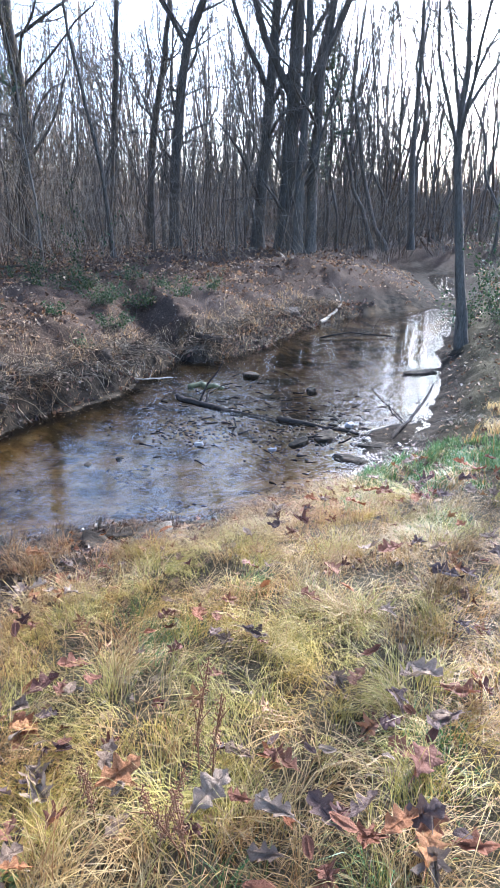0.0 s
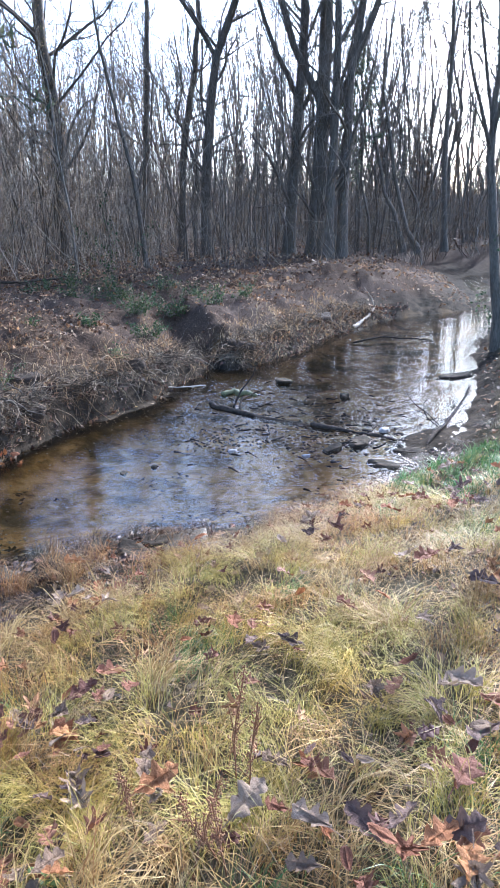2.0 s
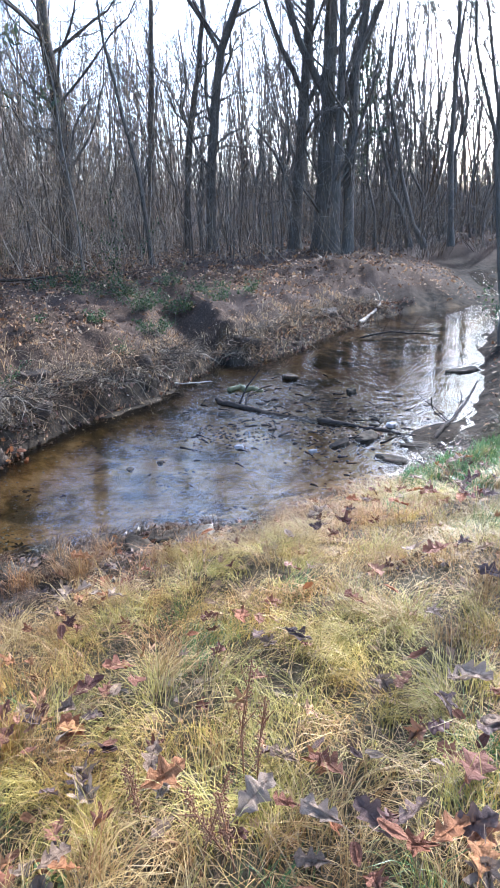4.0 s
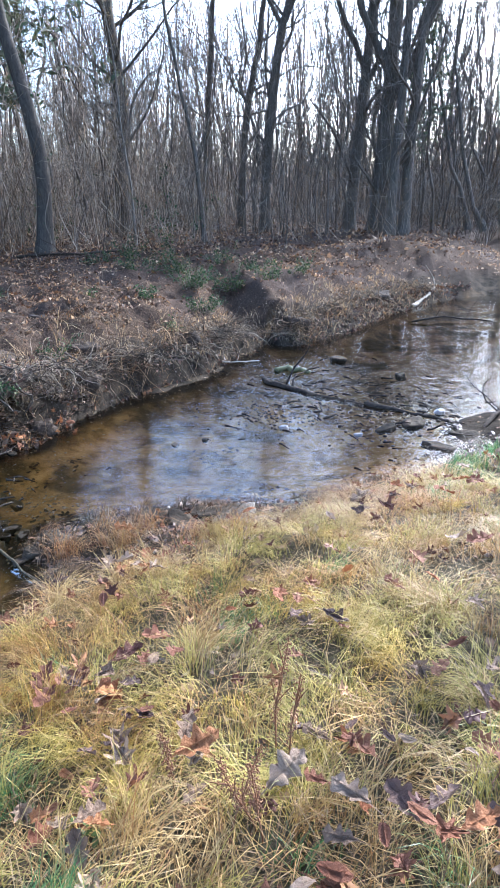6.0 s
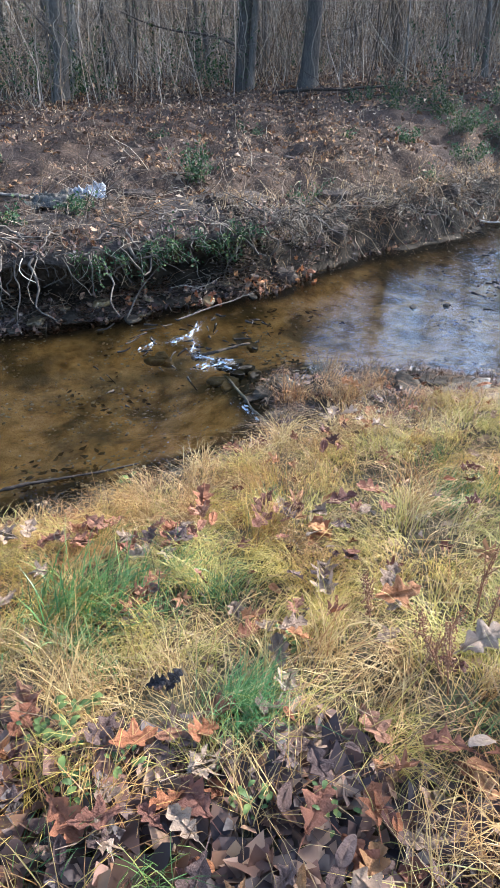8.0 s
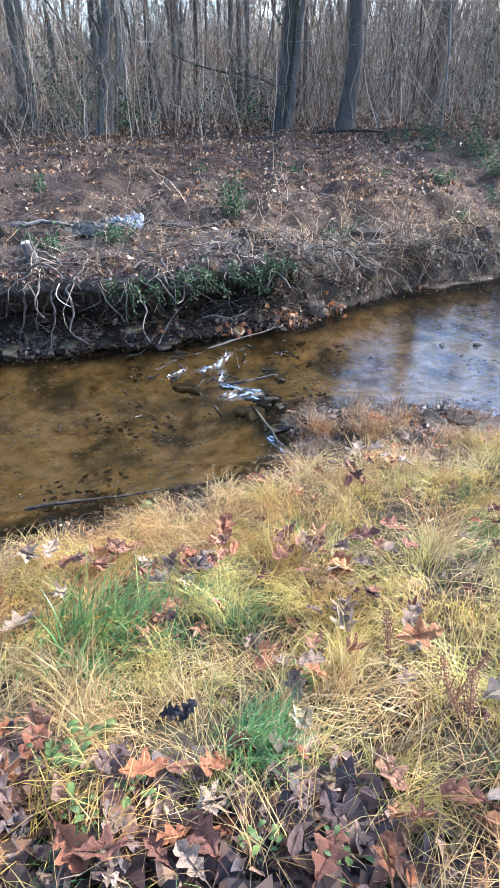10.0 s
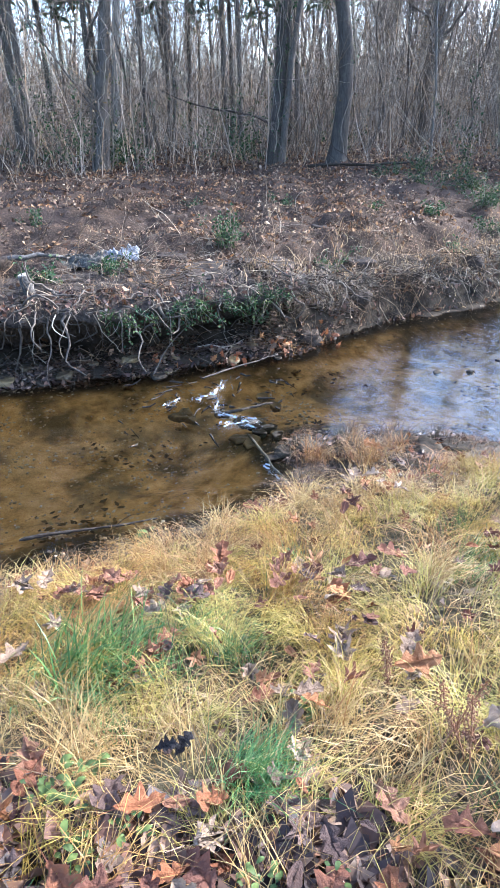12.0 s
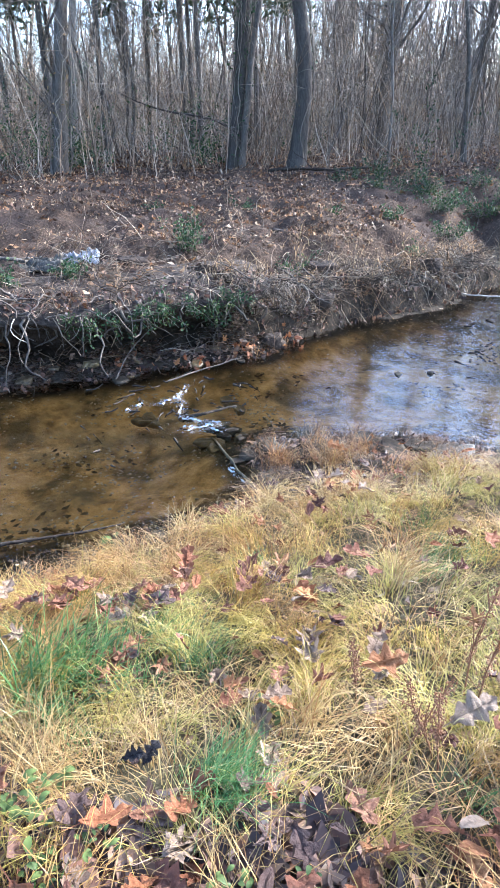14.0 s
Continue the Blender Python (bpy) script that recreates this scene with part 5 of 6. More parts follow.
# broken water of the small fall: streaks of crests and fine bubbles
rng = np.random.default_rng(12)
STREAKS = (([(-3.07, 4.44), (-3.0, 4.13), (-2.88, 4.06), (-2.8, 3.88), (-2.73, 3.82), (-2.52, 3.85), (-2.38, 3.86)], 15, .013, 900), ([(-3.08, 3.92), (-3.05, 4.04), (-3.0, 4.09)], 3, .014, 160), ([(-3.2, 3.72), (-3.19, 3.82), (-3.19, 3.93)], 3, .014, 160), ([(-2.57, 3.62), (-2.53, 3.76), (-2.36, 3.77)], 8, .03, 420), ([(-2.02, 3.3), (-1.9, 3.22), (-1.78, 3.16)], 3, .01, 120))
vs, qs, drops = [], [], []
for line, crests, wide, k in STREAKS:
    line = np.array(line)
    sl = np.concatenate([[0], np.cumsum(np.linalg.norm(np.diff(line, axis=0), axis=1))])
    for n in range(crests):
        u0, L, m = rng.uniform(0, .92) * sl[-1], rng.uniform(.02, .08), 7
        uu = np.clip(u0 + np.linspace(0, L, m), 0, sl[-1])
        x = np.interp(uu, sl, line[:, 0]) + rng.normal(0, wide) + np.cumsum(rng.normal(0, .004, m))
        y = np.interp(uu, sl, line[:, 1]) + rng.normal(0, wide) + np.cumsum(rng.normal(0, .004, m))
        w = rng.uniform(.0006, .0024) * np.sin(np.linspace(.1, 3.04, m)) * rng.uniform(.4, 1.5, m)
        z = W + .008 + .007 * rng.random(m)
        b = len(vs)
        for a in range(m):
            vs += [(x[a] - w[a], y[a] - w[a], z[a] - .008), (x[a], y[a], z[a] + .004), (x[a] + w[a], y[a] + w[a], z[a] - .008)]
        qs += [(b + 3 * a + e, b + 3 * a + e + 1, b + 3 * a + e + 4, b + 3 * a + e + 3) for a in range(m - 1) for e in range(2)]
    u = rng.random(k) * sl[-1]
    drops.append(np.stack([np.interp(u, sl, line[:, 0]) + rng.normal(0, wide * 1.8, k), np.interp(u, sl, line[:, 1]) + rng.normal(0, wide * 1.8, k), np.full(k, W + .006) + .008 * rng.random(k)], 1))
tagged(part("foam_crest", mesh_of("foam_crest", vs, qs, smooth=True), FOAM), "white crests of water at the small riffle", "water", kind="stuff")
pebbles("foam", np.concatenate(drops), (.0008, .0026), FOAM, "white bubbles at the small riffle")

# plastic sheet, driftwood and a sawn stub on the far bank


def crumpled(x, y, z, w, d, h, seed, name="plastic_sheet", material=PLASTIC, label="crumpled dirty white plastic sheet caught on the bank", category="plastic sheet"):
    n = 26
    a, b = np.meshgrid(np.linspace(-1, 1, n), np.linspace(-1, 1, n), indexing="ij")
    k = 1 - .3 * np.abs(wob(a, b, .6, seed))
    zz = h * (.8 * wob(a, b, .35, seed) + .7 * wob(a, b, .16, seed + 1) + .25 * wob(a, b, .09, seed + 3) + .7 * (1 - a * a) * (1 - b * b))
    v = np.stack([a * w * k, b * d * k + .25 * d * wob(a, b, .5, seed + 2), zz], -1).reshape(-1, 3)
    i, j = np.meshgrid(np.arange(n - 1), np.arange(n - 1), indexing="ij")
    q = np.stack([i * n + j, (i + 1) * n + j, (i + 1) * n + j + 1, i * n + j + 1], -1).reshape(-1, 4)
    ob = part(name, mesh_of(name, v, q, smooth=True), material)
    ob.matrix_basis = pose(x, y, z, 14, -10, 40)
    sol = ob.modifiers.new("thickness", "SOLIDIFY")
    sol.thickness = .003
    return tagged(ob, label, category)


crumpled(-4.97, 5.28, ground_z(-4.97, 5.28) + .07, .24, .13, .07, 3)
SACKING = plain_material("muddy_sacking", (0.04, 0.034, 0.025), (0.15, 0.128, 0.10), 40, 0.95, 0.1, 0.9, 0.01)
crumpled(-5.1, 4.78, ground_z(-5.1, 4.78) + .07, .3, .15, .06, 6, "sacking", SACKING, "muddy grey-brown torn sacking beside plastic sheet", "sacking")
log([(-5.55, 4.3, .17), (-5.35, 4.5, .17), (-5.2, 4.75, .15), (-5.05, 5.0, .1)], .03, GREY_WOOD, "grey weathered driftwood root on the bank", "driftwood", 21, 6, "driftwood")


def sawn_stub(x, y, z, r, h):
    """A cut branch: bark round it, a pale sawn face on top."""
    root = tagged(new("sawn_stub"), "short sawn branch stub standing in the bank", "stump")
    root.matrix_basis = pose(x, y, z, 8, -10, 20)
    rng = np.random.default_rng(8)
    p = np.stack([np.zeros(7), np.zeros(7), np.linspace(-.1, h, 7)], 1)
    me = tubes_mesh("bark", [(p, r * rng.uniform(.92, 1.08, 7), 14)])
    part("bark", me, GREY_WOOD, root)
    bm = bmesh.new()
    bmesh.ops.create_cone(bm, cap_ends=True, segments=14, radius1=r * .95, radius2=r * .88, depth=.02)
    cut = bpy.data.meshes.new("cut_face")
    bm.to_mesh(cut)
    bm.free()
    ob = part("cut_face", cut, DRY_WOOD, root, "pale sawn wood")
    ob.location = (0, 0, h)
    return root


sawn_stub(-4.86, 3.95, -.05, .05, .22)
log([(-6.7, 13.1, .42), (-6.0, 13.3, .46), (-5.2, 13.0, .48), (-4.6, 13.4, .5)], .035, WET_WOOD, "dark fallen branch lying below a tree", "fallen_branch", 23, 6, "branch")
log([(-5.9, 15.9, 1.6), (-5.3, 16.0, .9), (-4.7, 16.2, .45)], .02, TWIG_PALE, "pale thin leaning branch in the wood", "fallen_branch", 24, 2, "branch")

# ---------------------------------------------------------------- dried weeds


def weed(x, y, h, seed, seedy=True):
    rng = np.random.default_rng(seed)
    z = ground_z(x, y)
    root = tagged(new("dried_weed"), "tall rust-brown dried weed stalk with seed heads" if seedy else "thin dry straw-coloured weed stalk", "weed", "dried weed stalks")
    root.location = (x, y, z)
    p, rr = grow(rng, (0, 0, -.02), (rng.normal(.1, .2), rng.normal(0, .15), 1), h, .003, 8, .06, .02, .5)
    stalk = part("stalk", tubes_mesh("stalk", [(p, rr, 5)]), RUST if seedy else GRASS_STRAW, root)
    if seedy:
        for _ in range(5):
            q, _r, d = along(p, rr, rng.uniform(.3, .8))
            bp, br = grow(rng, q, d / np.linalg.norm(d) + rng.normal(0, .25, 3), h * rng.uniform(.15, .3), .002, 4, .1, .06, .5)
            part("side_stem", tubes_mesh("side_stem", [(bp, br, 4)]), RUST, root)
        c = np.array([along(p, rr, rng.uniform(.4, .99))[0] + rng.normal(0, .008, 3) for _ in range(260)])
        s = rng.uniform(.0012, .0032, 260)[:, None, None] * rng.uniform(.6, 1.3, (260, 1, 3))
        v = iv[None] * s + c[:, None]
        t = (it[None] + (np.arange(260) * len(iv))[:, None, None]).reshape(-1, 3)
        tagged(part("seed_head", mesh_of("seed_head", v.reshape(-1, 3), None, t), RUST, stalk, "rust-brown seeds"), kind="stuff")
    return root


for n, (x, y, h) in enumerate([(-.14, 1.44, .46), (-.11, 1.42, .38), (-.17, 1.2, .36), (-.24, 1.14, .3), (-.42, 1.32, .28), (-.15, 1.16, .3)]):
    weed(x, y, h, 60 + n)
for n, (x, y, h) in enumerate([(-.44, 2.84, .28), (-.66, 2.8, .22), (1.9, 4.7, .35), (-1.1, 3.3, .26), (-1.3, 3.3, .3)]):
    weed(x, y, h, 70 + n, False)


def broad_plant(x, y, seed, size):
    rng = np.random.default_rng(seed)
    root = tagged(new("green_plant"), "low broad-leaved green plant among fallen leaves", "plant", "green plants on the bank")
    root.location = (x, y, ground_z(x, y) + .01)
    for _ in range(16):
        az, L = rng.uniform(0, 6.28), size * rng.uniform(.6, 1.1)
        t = np.linspace(0, 1, 6)
        hw = L * .3 * np.sin(np.pi * (.08 + .9 * t)) ** .8 * rng.uniform(.75, 1.15, 6)
        o = rng.normal(0, size * .8, 2)
        cx, cz = t * L, rng.uniform(.02, .07) + .25 * L * np.sin(t * 2.4)
        v = np.stack([np.stack([cx, -hw, cz + .2 * hw], 1), np.stack([cx, 0 * hw, cz], 1), np.stack([cx, hw, cz + .2 * hw], 1)], 1).reshape(-1, 3)
        c, s = math.cos(az), math.sin(az)
        v = np.stack([v[:, 0] * c - v[:, 1] * s + o[0], v[:, 0] * s + v[:, 1] * c + o[1], v[:, 2]], 1)
        q = [(3 * i + k, 3 * i + k + 1, 3 * i + k + 4, 3 * i + k + 3) for i in range(5) for k in range(2)]
        part("leaf", mesh_of("leaf", v, q, smooth=True), GREEN_LEAF, root)
    return root


GREEN_LEAF = island_material("green_leaf", ((0.0, (0.045, 0.075, 0.018)), (1.0, (0.15, 0.19, 0.045))), 0.55, 0.2, 0.25, "object", 0.0)
for n, (x, y, k) in enumerate([(-.96, .62, .034), (-.86, .52, .03), (-1.0, .68, .036), (-.62, 1.16, .03), (-.45, .66, .026), (-2.05, 2.1, .045), (-1.05, .58, .03), (-.78, .6, .024), (-.3, .72, .022)]):
    broad_plant(x, y, 500 + n, k)

# ---------------------------------------------------------------- fallen leaves


def leaf_mesh(kind, seed, material):
    """A curled fallen leaf about one metre long: maple, oak or oval, with its stalk."""
    rng = np.random.default_rng(seed)
    if kind == "lobed":
        th = np.radians(np.arange(0, 360, 7.5))
        r = np.full(len(th), .2)
        for a, length, wide in ((0, .55, 24), (52, .5, 22), (-52, .5, 22), (104, .4, 24), (-104, .4, 24)):
            off = np.abs((np.degrees(th) - a - rng.normal(0, 5) + 180) % 360 - 180) / wide
            r = np.maximum(r, length * rng.uniform(.85, 1.1) * (1 - .62 * off ** .85) * (off < 1.6))
        r = r * (1 + .07 * np.cos(th * 24)) * rng.uniform(.93, 1.06, len(th))
        x, y = r * np.cos(th), r * np.sin(th)
    elif kind == "oak":
        t = np.linspace(0, 1, 25)
        env = .30 * np.sin(np.pi * t ** 1.15) ** .75 + .015
        lobe = .42 + .58 * np.abs(np.cos(t * np.pi * 3.5 + .3 * rng.random())) ** 1.2
        w = env * lobe * rng.uniform(.92, 1.08, 25)
        fwd = .10 * (lobe - .42) * np.sin(np.pi * t)
        x = np.concatenate([t - .5 + fwd, (t - .5 + fwd)[-2:0:-1]])
        y = np.concatenate([w, -(w * rng.uniform(.85, 1.1, 25))[-2:0:-1]])
    else:
        t = np.radians(np.arange(0, 360, 20))
        x, y = np.cos(t) * .5, np.sin(t) * .24 * (1 - .25 * np.cos(t)) * rng.uniform(.94, 1.06, len(t))
    n = len(x)
    cu, cv, tw = rng.uniform(.3, 1.3), rng.uniform(-.3, .8), rng.normal(0, .5)
    edge = np.stack([x, y], 1)
    v = np.concatenate([edge * np.array([k, .02 if kind != "lobed" else k * .25]) for k in (.92,)] + [edge * np.array([.97, .55]) if kind != "lobed" else edge * .55, edge])
    z = cv * v[:, 0] ** 2 * .8 + cu * v[:, 1] ** 2 * 1.6 + tw * v[:, 0] * v[:, 1] + .05 * wob(v[:, 0], v[:, 1], .12, seed) + .06 * np.abs(v[:, 1])
    z[2 * n:] += np.interp(np.arange(n), np.arange(0, n + 4, 4), rng.normal(0, .045, n // 4 + 1 + (n % 4 > 0)))[:n]
    verts = np.concatenate([np.column_stack([v, z - z.min()]), [(-.42, .012, .08), (-.42, -.012, .08), (-.78, .008, .02), (-.78, -.008, .02)]])
    i = np.arange(n)
    j = (i + 1) % n
    quad = np.concatenate([np.stack([i + a * n, i + (a + 1) * n, j + (a + 1) * n, j + a * n], 1) for a in (0, 1)] + [[(3 * n, 3 * n + 1, 3 * n + 3, 3 * n + 2)]])
    tri = np.stack([np.full(n - 2, 0), i[1:-1], i[2:]], 1)
    me = mesh_of("fallen_leaf", verts, quad, tri, smooth=True)
    me.materials.append(material)
    return me


def leaf_material(name, a, b, c):
    return island_material(name, ((0.0, a), (0.5, b), (1.0, c)), 0.7, 0.2, 0.2, "object", 1.0)


LEAF_COLOURS = [leaf_material("rust_leaf", (.20, .07, .03), (.36, .13, .045), (.42, .20, .07)), leaf_material("dark_leaf", (.075, .043, .034), (.14, .082, .06), (.24, .155, .115)),
                leaf_material("tan_leaf", (.20, .125, .075), (.31, .205, .125), (.42, .30, .20)), leaf_material("red_brown_leaf", (.15, .057, .034), (.25, .095, .044), (.33, .155, .08))]
LEAF_WORDS = ["rust-orange curled fallen leaf on the grass", "dark wet brown fallen leaf on the grass", "pale tan dry fallen leaf on the grass", "red-brown curled fallen leaf on the grass"]
LEAF_MESHES = {(k, c, v): leaf_mesh(k, 17 * n + v, LEAF_COLOURS[c]) for n, k in enumerate(("lobed", "oak", "oval")) for c in range(4) for v in range(3)}


def fallen_leaf(x, y, size, colour, kind=None, lift=.085, turn=None):
    k = kind or random.choice(["lobed", "oak", "oak", "oval"])
    ob = new("fallen_leaf", LEAF_MESHES[k, colour, random.randrange(3)])
    size = size * .6 if k == "oval" else size
    ob.matrix_basis = pose(x, y, ground_z(x, y) + lift, random.gauss(0, 16), random.gauss(0, 16), random.uniform(0, 360) if turn is None else turn) @ Matrix.Scale(size * .76, 4)
    return tagged(ob, LEAF_WORDS[colour], "leaf", "fallen leaves on the near bank")


random.seed(4)
for x, y, size, colour in [(.47, 1.35, .2, 3), (.45, 1.62, .17, 1), (.79, 2.02, .14, 1), (.29, 1.76, .13, 2), (.36, 1.75, .12, 3), (.25, 2.26, .14, 3), (.02, 2.05, .15, 1), (-.09, 2.02, .12, 2), (-.12, 1.83, .1, 3), (-.75, 1.69, .14, 0),
                           (.07, 1.48, .12, 1), (-.03, 1.46, .13, 2), (.19, 1.21, .16, 1), (.29, 1.21, .14, 1), (-.36, 1.38, .1, 2), (.04, 1.1, .12, 2), (-.42, 2.02, .1, 2)]:
    fallen_leaf(x, y, size, colour)
for x, y, size, colour in [(-.79, .65, .17, 0), (-.72, .7, .15, 3), (-.76, 1.35, .12, 0), (-.74, 1.14, .14, 3), (-.62, 1.24, .13, 1), (-1.13, 1.05, .12, 2), (-.76, 1.66, .13, 0), (-1.0, 1.56, .13, 3), (-.11, .96, .16, 3), (-.57, .6, .17, 3),
                           (-.32, .69, .17, 3), (-.21, .76, .14, 0), (-.81, .43, .17, 0), (-.51, .81, .14, 1), (-.36, .79, .14, 1), (-1.18, 1.25, .14, 3), (-1.27, 1.16, .13, 0), (-1.39, .85, .12, 1), (-.35, 1.26, .12, 2), (-.85, .83, .1, 1)]:
    fallen_leaf(x, y, size, colour, lift=.06)
count = 0
while count < 105:
    x, y = random.uniform(-1.25, .12), random.uniform(.35, 1.0)
    if y > leaf_edge(x) + random.gauss(0, .05):
        continue
    fallen_leaf(x, y, random.uniform(.09, .18), random.choice([1, 1, 1, 3, 3, 0, 0, 2]), random.choice(["oak", "oak", "lobed", "oval"]), lift=random.uniform(.02, .075))
    count += 1
count = 0
while count < 145:
    x, y = random.uniform(-2.4, 2.4), random.uniform(.9, 4.6)
    d_near, d_far = shores(x, y)
    if d_near < .45 or wob(x, y, .4, 7) < -.25:
        continue
    fallen_leaf(x, y, random.uniform(.09, .2), random.choice([0, 0, 1, 2, 2, 3, 3]), lift=random.uniform(.08, .13))
    count += 1

# the smaller leaves caught between the blades
rng = np.random.default_rng(8)
vs, qs, ts, at = [], [], [], 0
while at < 330 * 110:
    x, y = rng.uniform(-2.6, 2.4), rng.uniform(.8, 4.8)
    if shores(x, y)[0] < .25:
        continue
    me = LEAF_MESHES["lobed" if rng.random() < .7 else "oak", 0, int(rng.integers(3))]
    m = np.array(pose(x, y, ground_z(x, y) + rng.uniform(.03, .1), rng.normal(0, 25), rng.normal(0, 25), rng.uniform(0, 360)))
    v = np.array([p.co for p in me.vertices]) * rng.uniform(.05, .11)
    vs.append(v @ m[:3, :3].T + m[:3, 3])
    qs += [[at + k for k in f.vertices] for f in me.polygons if len(f.vertices) == 4]
    ts += [[at + k for k in f.vertices] for f in me.polygons if len(f.vertices) == 3]
    at += len(v)
SCRAP = island_material("small_fallen_leaf", ((0.0, (0.06, 0.03, 0.025)), (0.4, (0.19, 0.075, 0.04)), (0.7, (0.33, 0.16, 0.06)), (1.0, (0.42, 0.29, 0.17))), 0.65, 0.2, 0.25)
tagged(part("grass_leaves", mesh_of("grass_leaves", np.concatenate(vs), qs, ts, smooth=True), SCRAP), "small curled brown leaves caught in the grass", "leaves", kind="stuff")

# ---------------------------------------------------------------- clods of earth on the far bank, wet mat by the water
for n, (x, y, w, d, h) in enumerate([(-3.15, 7.5, .45, .22, .17), (-3.6, 6.2, .3, .2, .14), (-2.75, 6.7, .3, .2, .12), (-4.5, 5.6, .35, .2, .12), (-5.8, 4.3, .35, .25, .15), (-2.0, 8.5, .3, .2, .12), (-3.9, 8.1, .4, .2, .12), (-.7, 10.5, .35, .25, .15), (.8, 13.5, .5, .3, .2), (-2.9, 5.75, .22, .16, .12)]):
    stone(x, y, ground_z(x, y) - .02, w * .6, d * .7, h, 80 + n, TURF, "rough clod of dark earth on the bank", "earth_clod")
STRAW_DARK = island_material("wet_straw", ((0.0, (0.035, 0.028, 0.016)), (0.6, (0.11, 0.085, 0.045)), (1.0, (0.24, 0.18, 0.09))), 0.5, 0.15)
grass("edge_mat", 15000, (-2.9, 2.2, .6, 6.2), lambda x, y, dn, df: (dn > -.02) & (dn < .62), (.06, .2), (.9, 1.4), (.002, .0045), STRAW_DARK, "dark wet flattened grass at the water edge", clump=30)

# stones and slabs under the small fall
random.seed(15)
for n in range(13):
    x, y = random.gauss(-2.5, .55), random.gauss(3.9, .4)
    if max(shores(x, y)) > -.06:
        continue
    w = random.uniform(.04, .1)
    stone(x, y, WATER_Z - random.uniform(.03, .06), w, w * random.uniform(.5, .8), .035, 120 + n, BED_STONE, "flat brown stone just under the riffle")

# sticks and scraps caught in the shallow riffle
rng = np.random.default_rng(31)
items = []
for n in range(240):
    x, y = (rng.normal(.2, .75), rng.normal(7.1, .75)) if n < 170 else (rng.normal(-2.9, .5), rng.normal(4.1, .4))
    if max(shores(x, y)) > -.1 or (n >= 170 and x > -2.2):
        continue
    az, L = rng.normal(-.5, .8), rng.uniform(.04, .17)
    items.append((*grow(rng, (x, y, WATER_Z + .004), (math.cos(az), math.sin(az), .03), L, rng.uniform(.004, .013), 4, .15, -.03, .5), 5))
tagged(part("stream_sticks", tubes_mesh("stream_sticks", items), WET_WOOD), "dark wet sticks and scraps in the shallows", "sticks", kind="stuff")

# red-brown leaves washed into clumps at the foot of the bank
random.seed(21)
for cx, cy, n in ((-3.32, 4.82, 16), (-2.98, 5.3, 14), (-3.7, 4.5, 9), (-2.75, 5.9, 8)):
    for _ in range(n):
        ob = new("washed_leaf", LEAF_MESHES[random.choice(["lobed", "oak", "oval"]), random.choice([0, 0, 2, 3]), random.randrange(3)])
        x, y = random.gauss(cx, .09), random.gauss(cy, .09)
        ob.matrix_basis = pose(x, y, max(ground_z(x, y), WATER_Z) + random.uniform(0, .12), random.gauss(0, 50), random.gauss(0, 50), random.uniform(0, 360)) @ Matrix.Scale(random.uniform(.06, .1), 4)
        tagged(ob, "rust-coloured leaf washed up at the bank foot", "leaf", "leaves washed up by the stream")

# wet leaves and stones on the ledge in the hollow, leaves sunk on the bed, scraps on the muddy tongue


def loose(name, n, box, keep, size, material, label, flat, lift=0.0):
    """Leaf scraps laid on the bare ground, also under the lip of the bank."""
    x, y = np.random.uniform(box[0], box[1], n), np.random.uniform(box[2], box[3], n)
    z, dn, df = lay(x, y)
    ok = keep(x, y, dn, df)
    p, k = np.stack([x, y, z + lift], 1)[ok], int(ok.sum())
    s = np.random.uniform(*size, k)
    az = np.random.uniform(0, 6.28, k)
    shape = np.array([(-1, 0, .1), (-.4, -.4, 0), (-.4, .4, .1), (.3, -.45, .08), (.3, .45, 0), (1, 0, .2)])
    v = (shape[None] + np.random.normal(0, .12, (k, 6, 3)) * np.array([1, 1, flat])) * s[:, None, None] * .5
    v = np.stack([v[..., 0] * np.cos(az)[:, None] - v[..., 1] * np.sin(az)[:, None], v[..., 0] * np.sin(az)[:, None] + v[..., 1] * np.cos(az)[:, None], v[..., 2]], -1)
    v = (v + p[:, None] + np.array([0, 0, .006])).reshape(-1, 3)
    o = np.arange(k)[:, None] * 6
    t = np.concatenate([o + np.array([[0, 1, 2]]), o + np.array([[3, 5, 4]])])
    return tagged(part(name, mesh_of(name, v, (o + np.array([[1, 3, 4, 2]])).reshape(-1, 4), t), material), label, "leaves", kind="stuff")


WET_LEAF = island_material("wet_leaf", ((0.0, (0.03, 0.02, 0.016)), (0.5, (0.10, 0.062, 0.042)), (0.85, (0.20, 0.125, 0.08)), (1.0, (0.40, 0.30, 0.22))), 0.45, 0.1, 0.4)
SUNK_LEAF = island_material("sunken_leaf", ((0.0, (0.05, 0.034, 0.016)), (0.6, (0.13, 0.085, 0.035)), (1.0, (0.34, 0.24, 0.10))), 0.8, 0.0, 0.1)
loose("ledge_leaves", 26000, (-6.5, -2.4, 2.2, 6.5), lambda x, y, dn, df: (df > -.05) & (df < .6) & (wob(x, y, .3, 4) > -.3), (.03, .08), WET_LEAF, "wet brown leaves on the ledge under the bank", 2.0)
loose("sunken_leaves", 9000, (-6, 1.5, .5, 9), lambda x, y, dn, df: (df < -.05) & (dn < -.05) & (wob(x, y, .45, 1) > .25), (.03, .075), SUNK_LEAF, "dark leaves sunk on the sandy stream bed", .6)
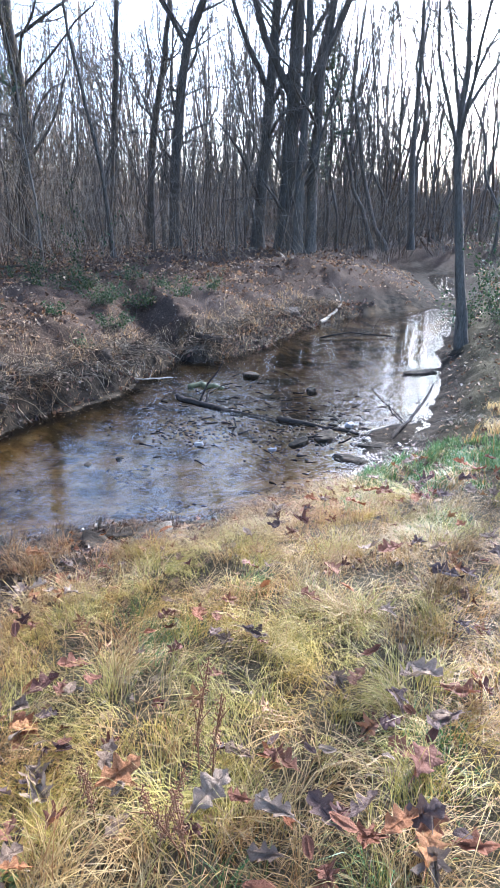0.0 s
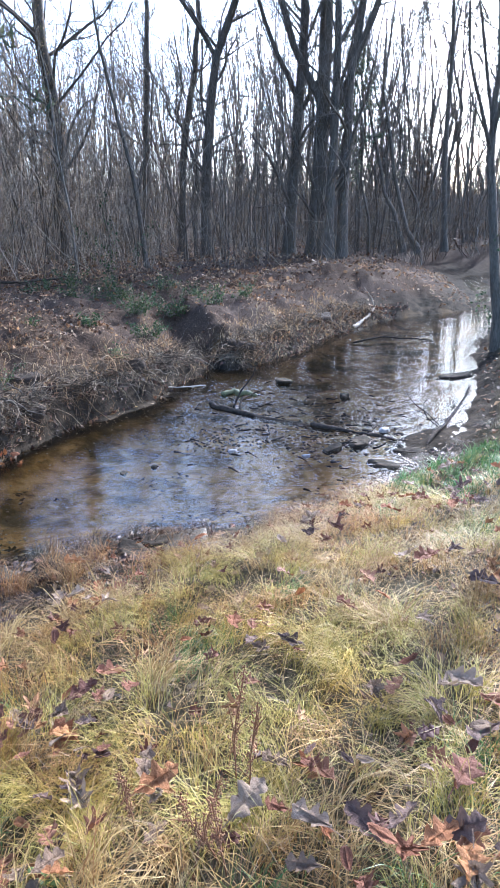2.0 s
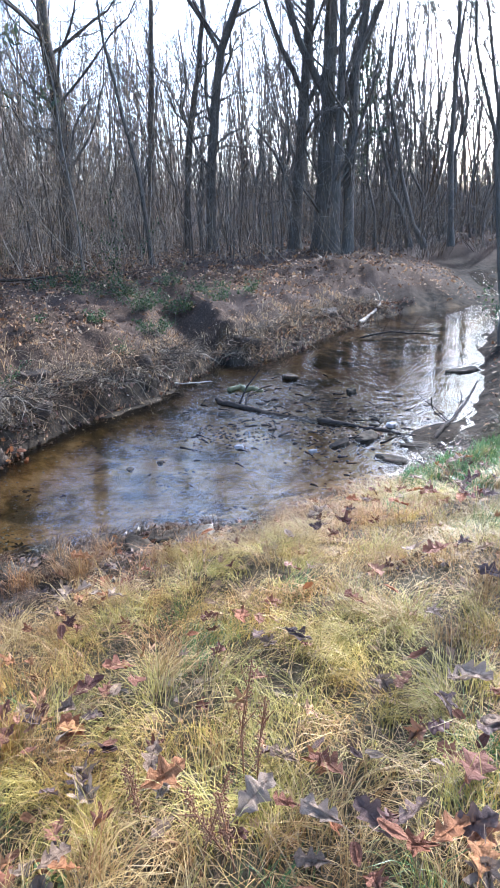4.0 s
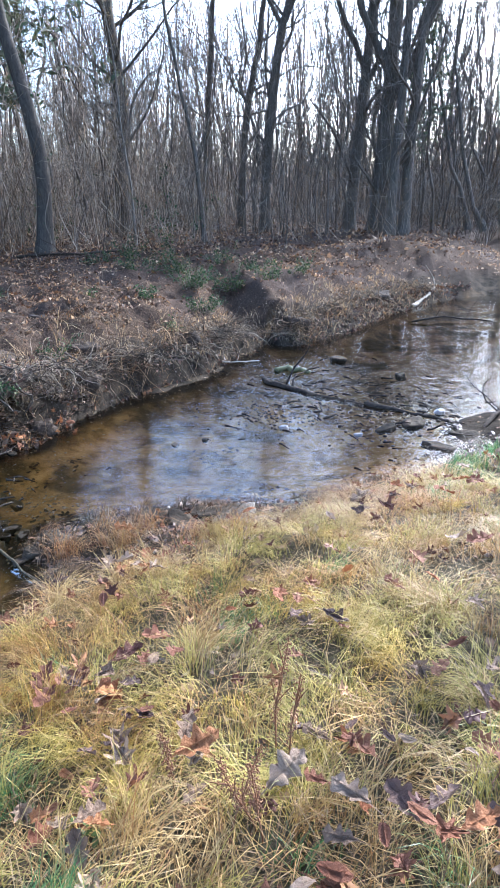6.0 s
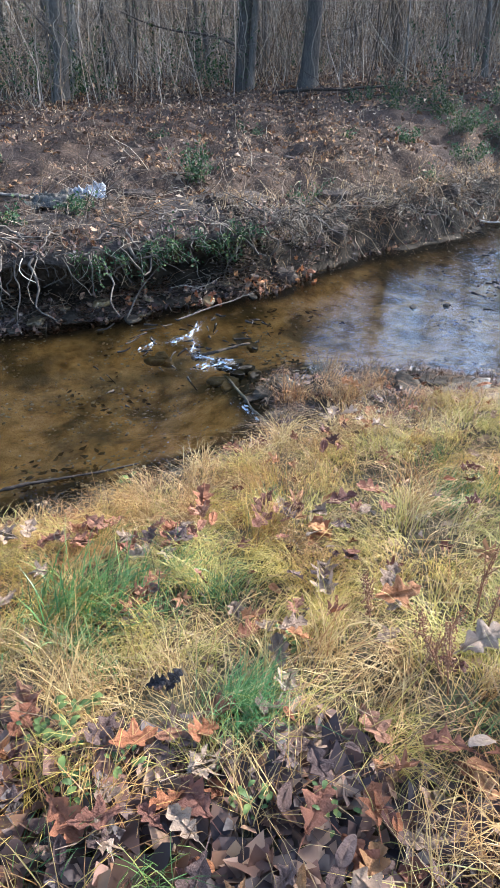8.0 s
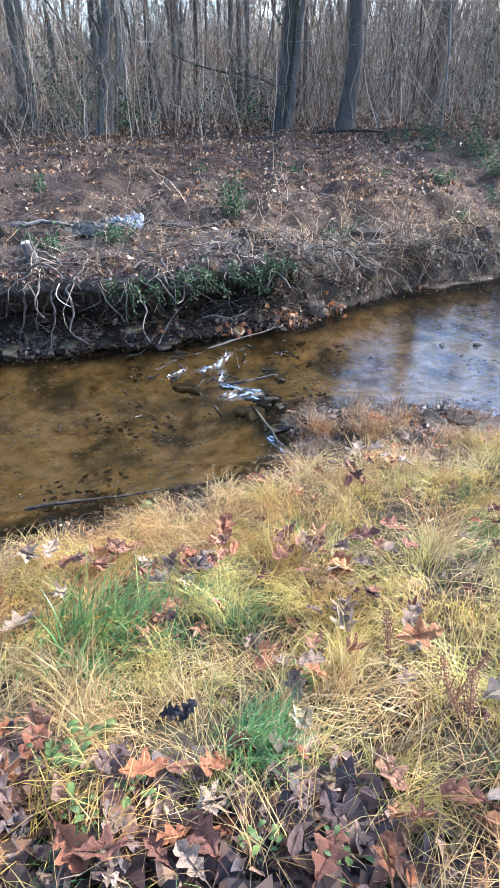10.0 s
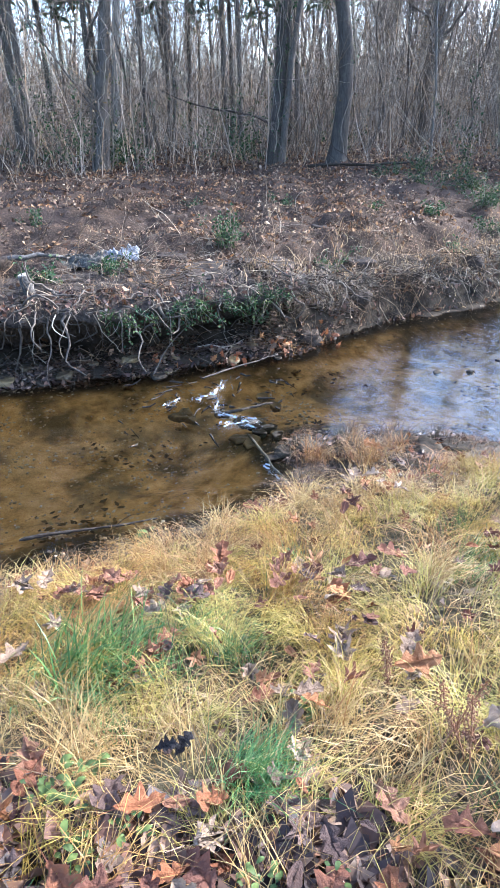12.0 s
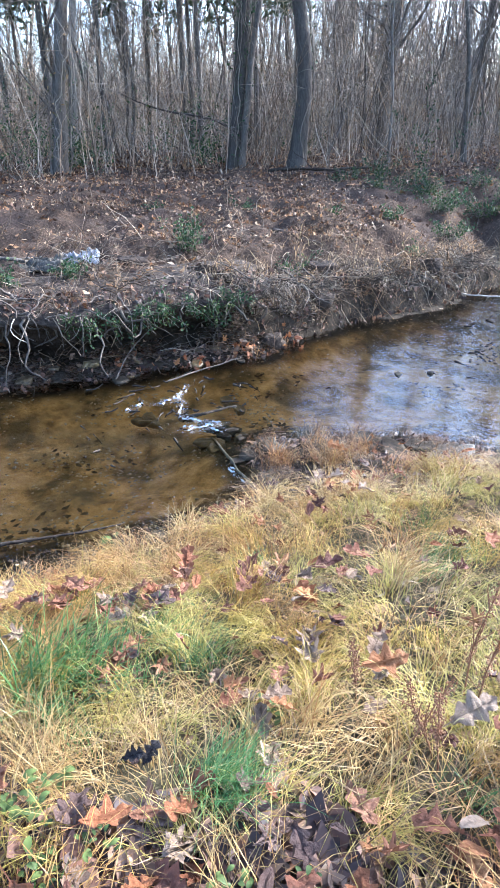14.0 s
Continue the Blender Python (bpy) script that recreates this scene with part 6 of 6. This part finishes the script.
loose("mud_leaves", 9000, (-2.4, 1.6, 2.8, 6.2), lambda x, y, dn, df: (dn > -.04) & (dn < .3 + .75 * flat_edge(x, y)) & (wob(x, y, .25, 2) > -.2), (.025, .07), WET_LEAF, "wet leaf scraps and bark on the muddy edge", 2.5)
grass("tongue_straw", 9000, (-2.2, .3, 3.0, 4.6), lambda x, y, dn, df: (dn > .05) & (dn < 1.0) & (wob(x, y, .22, 9) > .05), (.07, .2), (1.0, 1.5), (.0025, .005), STRAW_RED, "brown drowned straw washed over the muddy tongue", clump=40, mess=.5)
grass("tongue_tuft", 900, (-1.7, -1.2, 3.42, 3.85), lambda x, y, dn, df: dn > .1, (.1, .24), (.4, 1.2), (.002, .004), RUSSET, "brown dry grass tuft on the muddy tongue", clump=60)
random.seed(44)
for n, (x, y, w, d, h) in enumerate([(-1.05, 3.93, .17, .11, .05), (-.9, 4.08, .14, .09, .05), (-.7, 4.02, .2, .12, .04), (-.55, 3.62, .18, .12, .04), (-1.3, 4.05, .12, .09, .05), (-1.85, 3.63, .13, .08, .05), (-1.62, 3.82, .11, .08, .05),
                                     (-.35, 4.2, .13, .09, .04), (-1.2, 3.7, .1, .07, .04), (-1.95, 3.5, .09, .06, .04), (-.1, 4.3, .12, .08, .04)]):
    stone(x, y, ground_z(x, y) + .005, w, d, h, 210 + n, STONE if n not in (3, 2) else DAM_STONE, "flat wet stone slab on the muddy tongue")
for n in range(26):
    p, nrm = along_shore(random.uniform(2.6, 6.2))
    q = p + nrm * random.uniform(-.1, .3)
    w = random.uniform(.03, .11)
    stone(q[0], q[1], max(float(lay(np.array([q[0]]), np.array([q[1]]))[0][0]), WATER_Z) + .002, w, w * .7, w * .4, 240 + n, random.choice([STONE, DAM_STONE, BED_STONE]), "wet brown stone on the ledge under the bank")
# drifts of red-brown leaves between the tufts
random.seed(52)
for cx, cy, n, spread in ((-1.66, 1.45, 12, .10), (-1.36, 1.42, 10, .09), (-1.28, 1.58, 8, .08), (-1.0, 1.75, 8, .09), (-.72, 1.92, 9, .09), (-.66, 1.42, 5, .05), (-.72, 1.18, 5, .06), (-1.14, 1.12, 6, .06), (-.7, 1.62, 4, .07), (.52, 1.46, 4, .06), (.4, 1.2, 5, .07), (.23, 1.14, 6, .08), (.06, 1.42, 5, .07)):
    for _ in range(n):
        fallen_leaf(random.gauss(cx, spread), random.gauss(cy, spread * .8), random.uniform(.1, .18), random.choice([0, 3, 3, 3, 1, 2]), lift=random.uniform(.07, .11))
BLACK_LEAF = leaf_mesh("oak", 61, leaf_material("black_leaf", (.012, .011, .013), (.02, .018, .02), (.03, .026, .028)))
for n, (x, y, a) in enumerate(((-.84, .82, 20), (-.81, .85, 80))):
    ob = new("fallen_leaf", BLACK_LEAF)
    ob.matrix_basis = pose(x, y, ground_z(x, y) + .08, 20, -30, a) @ Matrix.Scale(.07, 4)
    tagged(ob, "crumpled black wet leaf lying in straw", "leaf", "fallen leaves on the near bank")
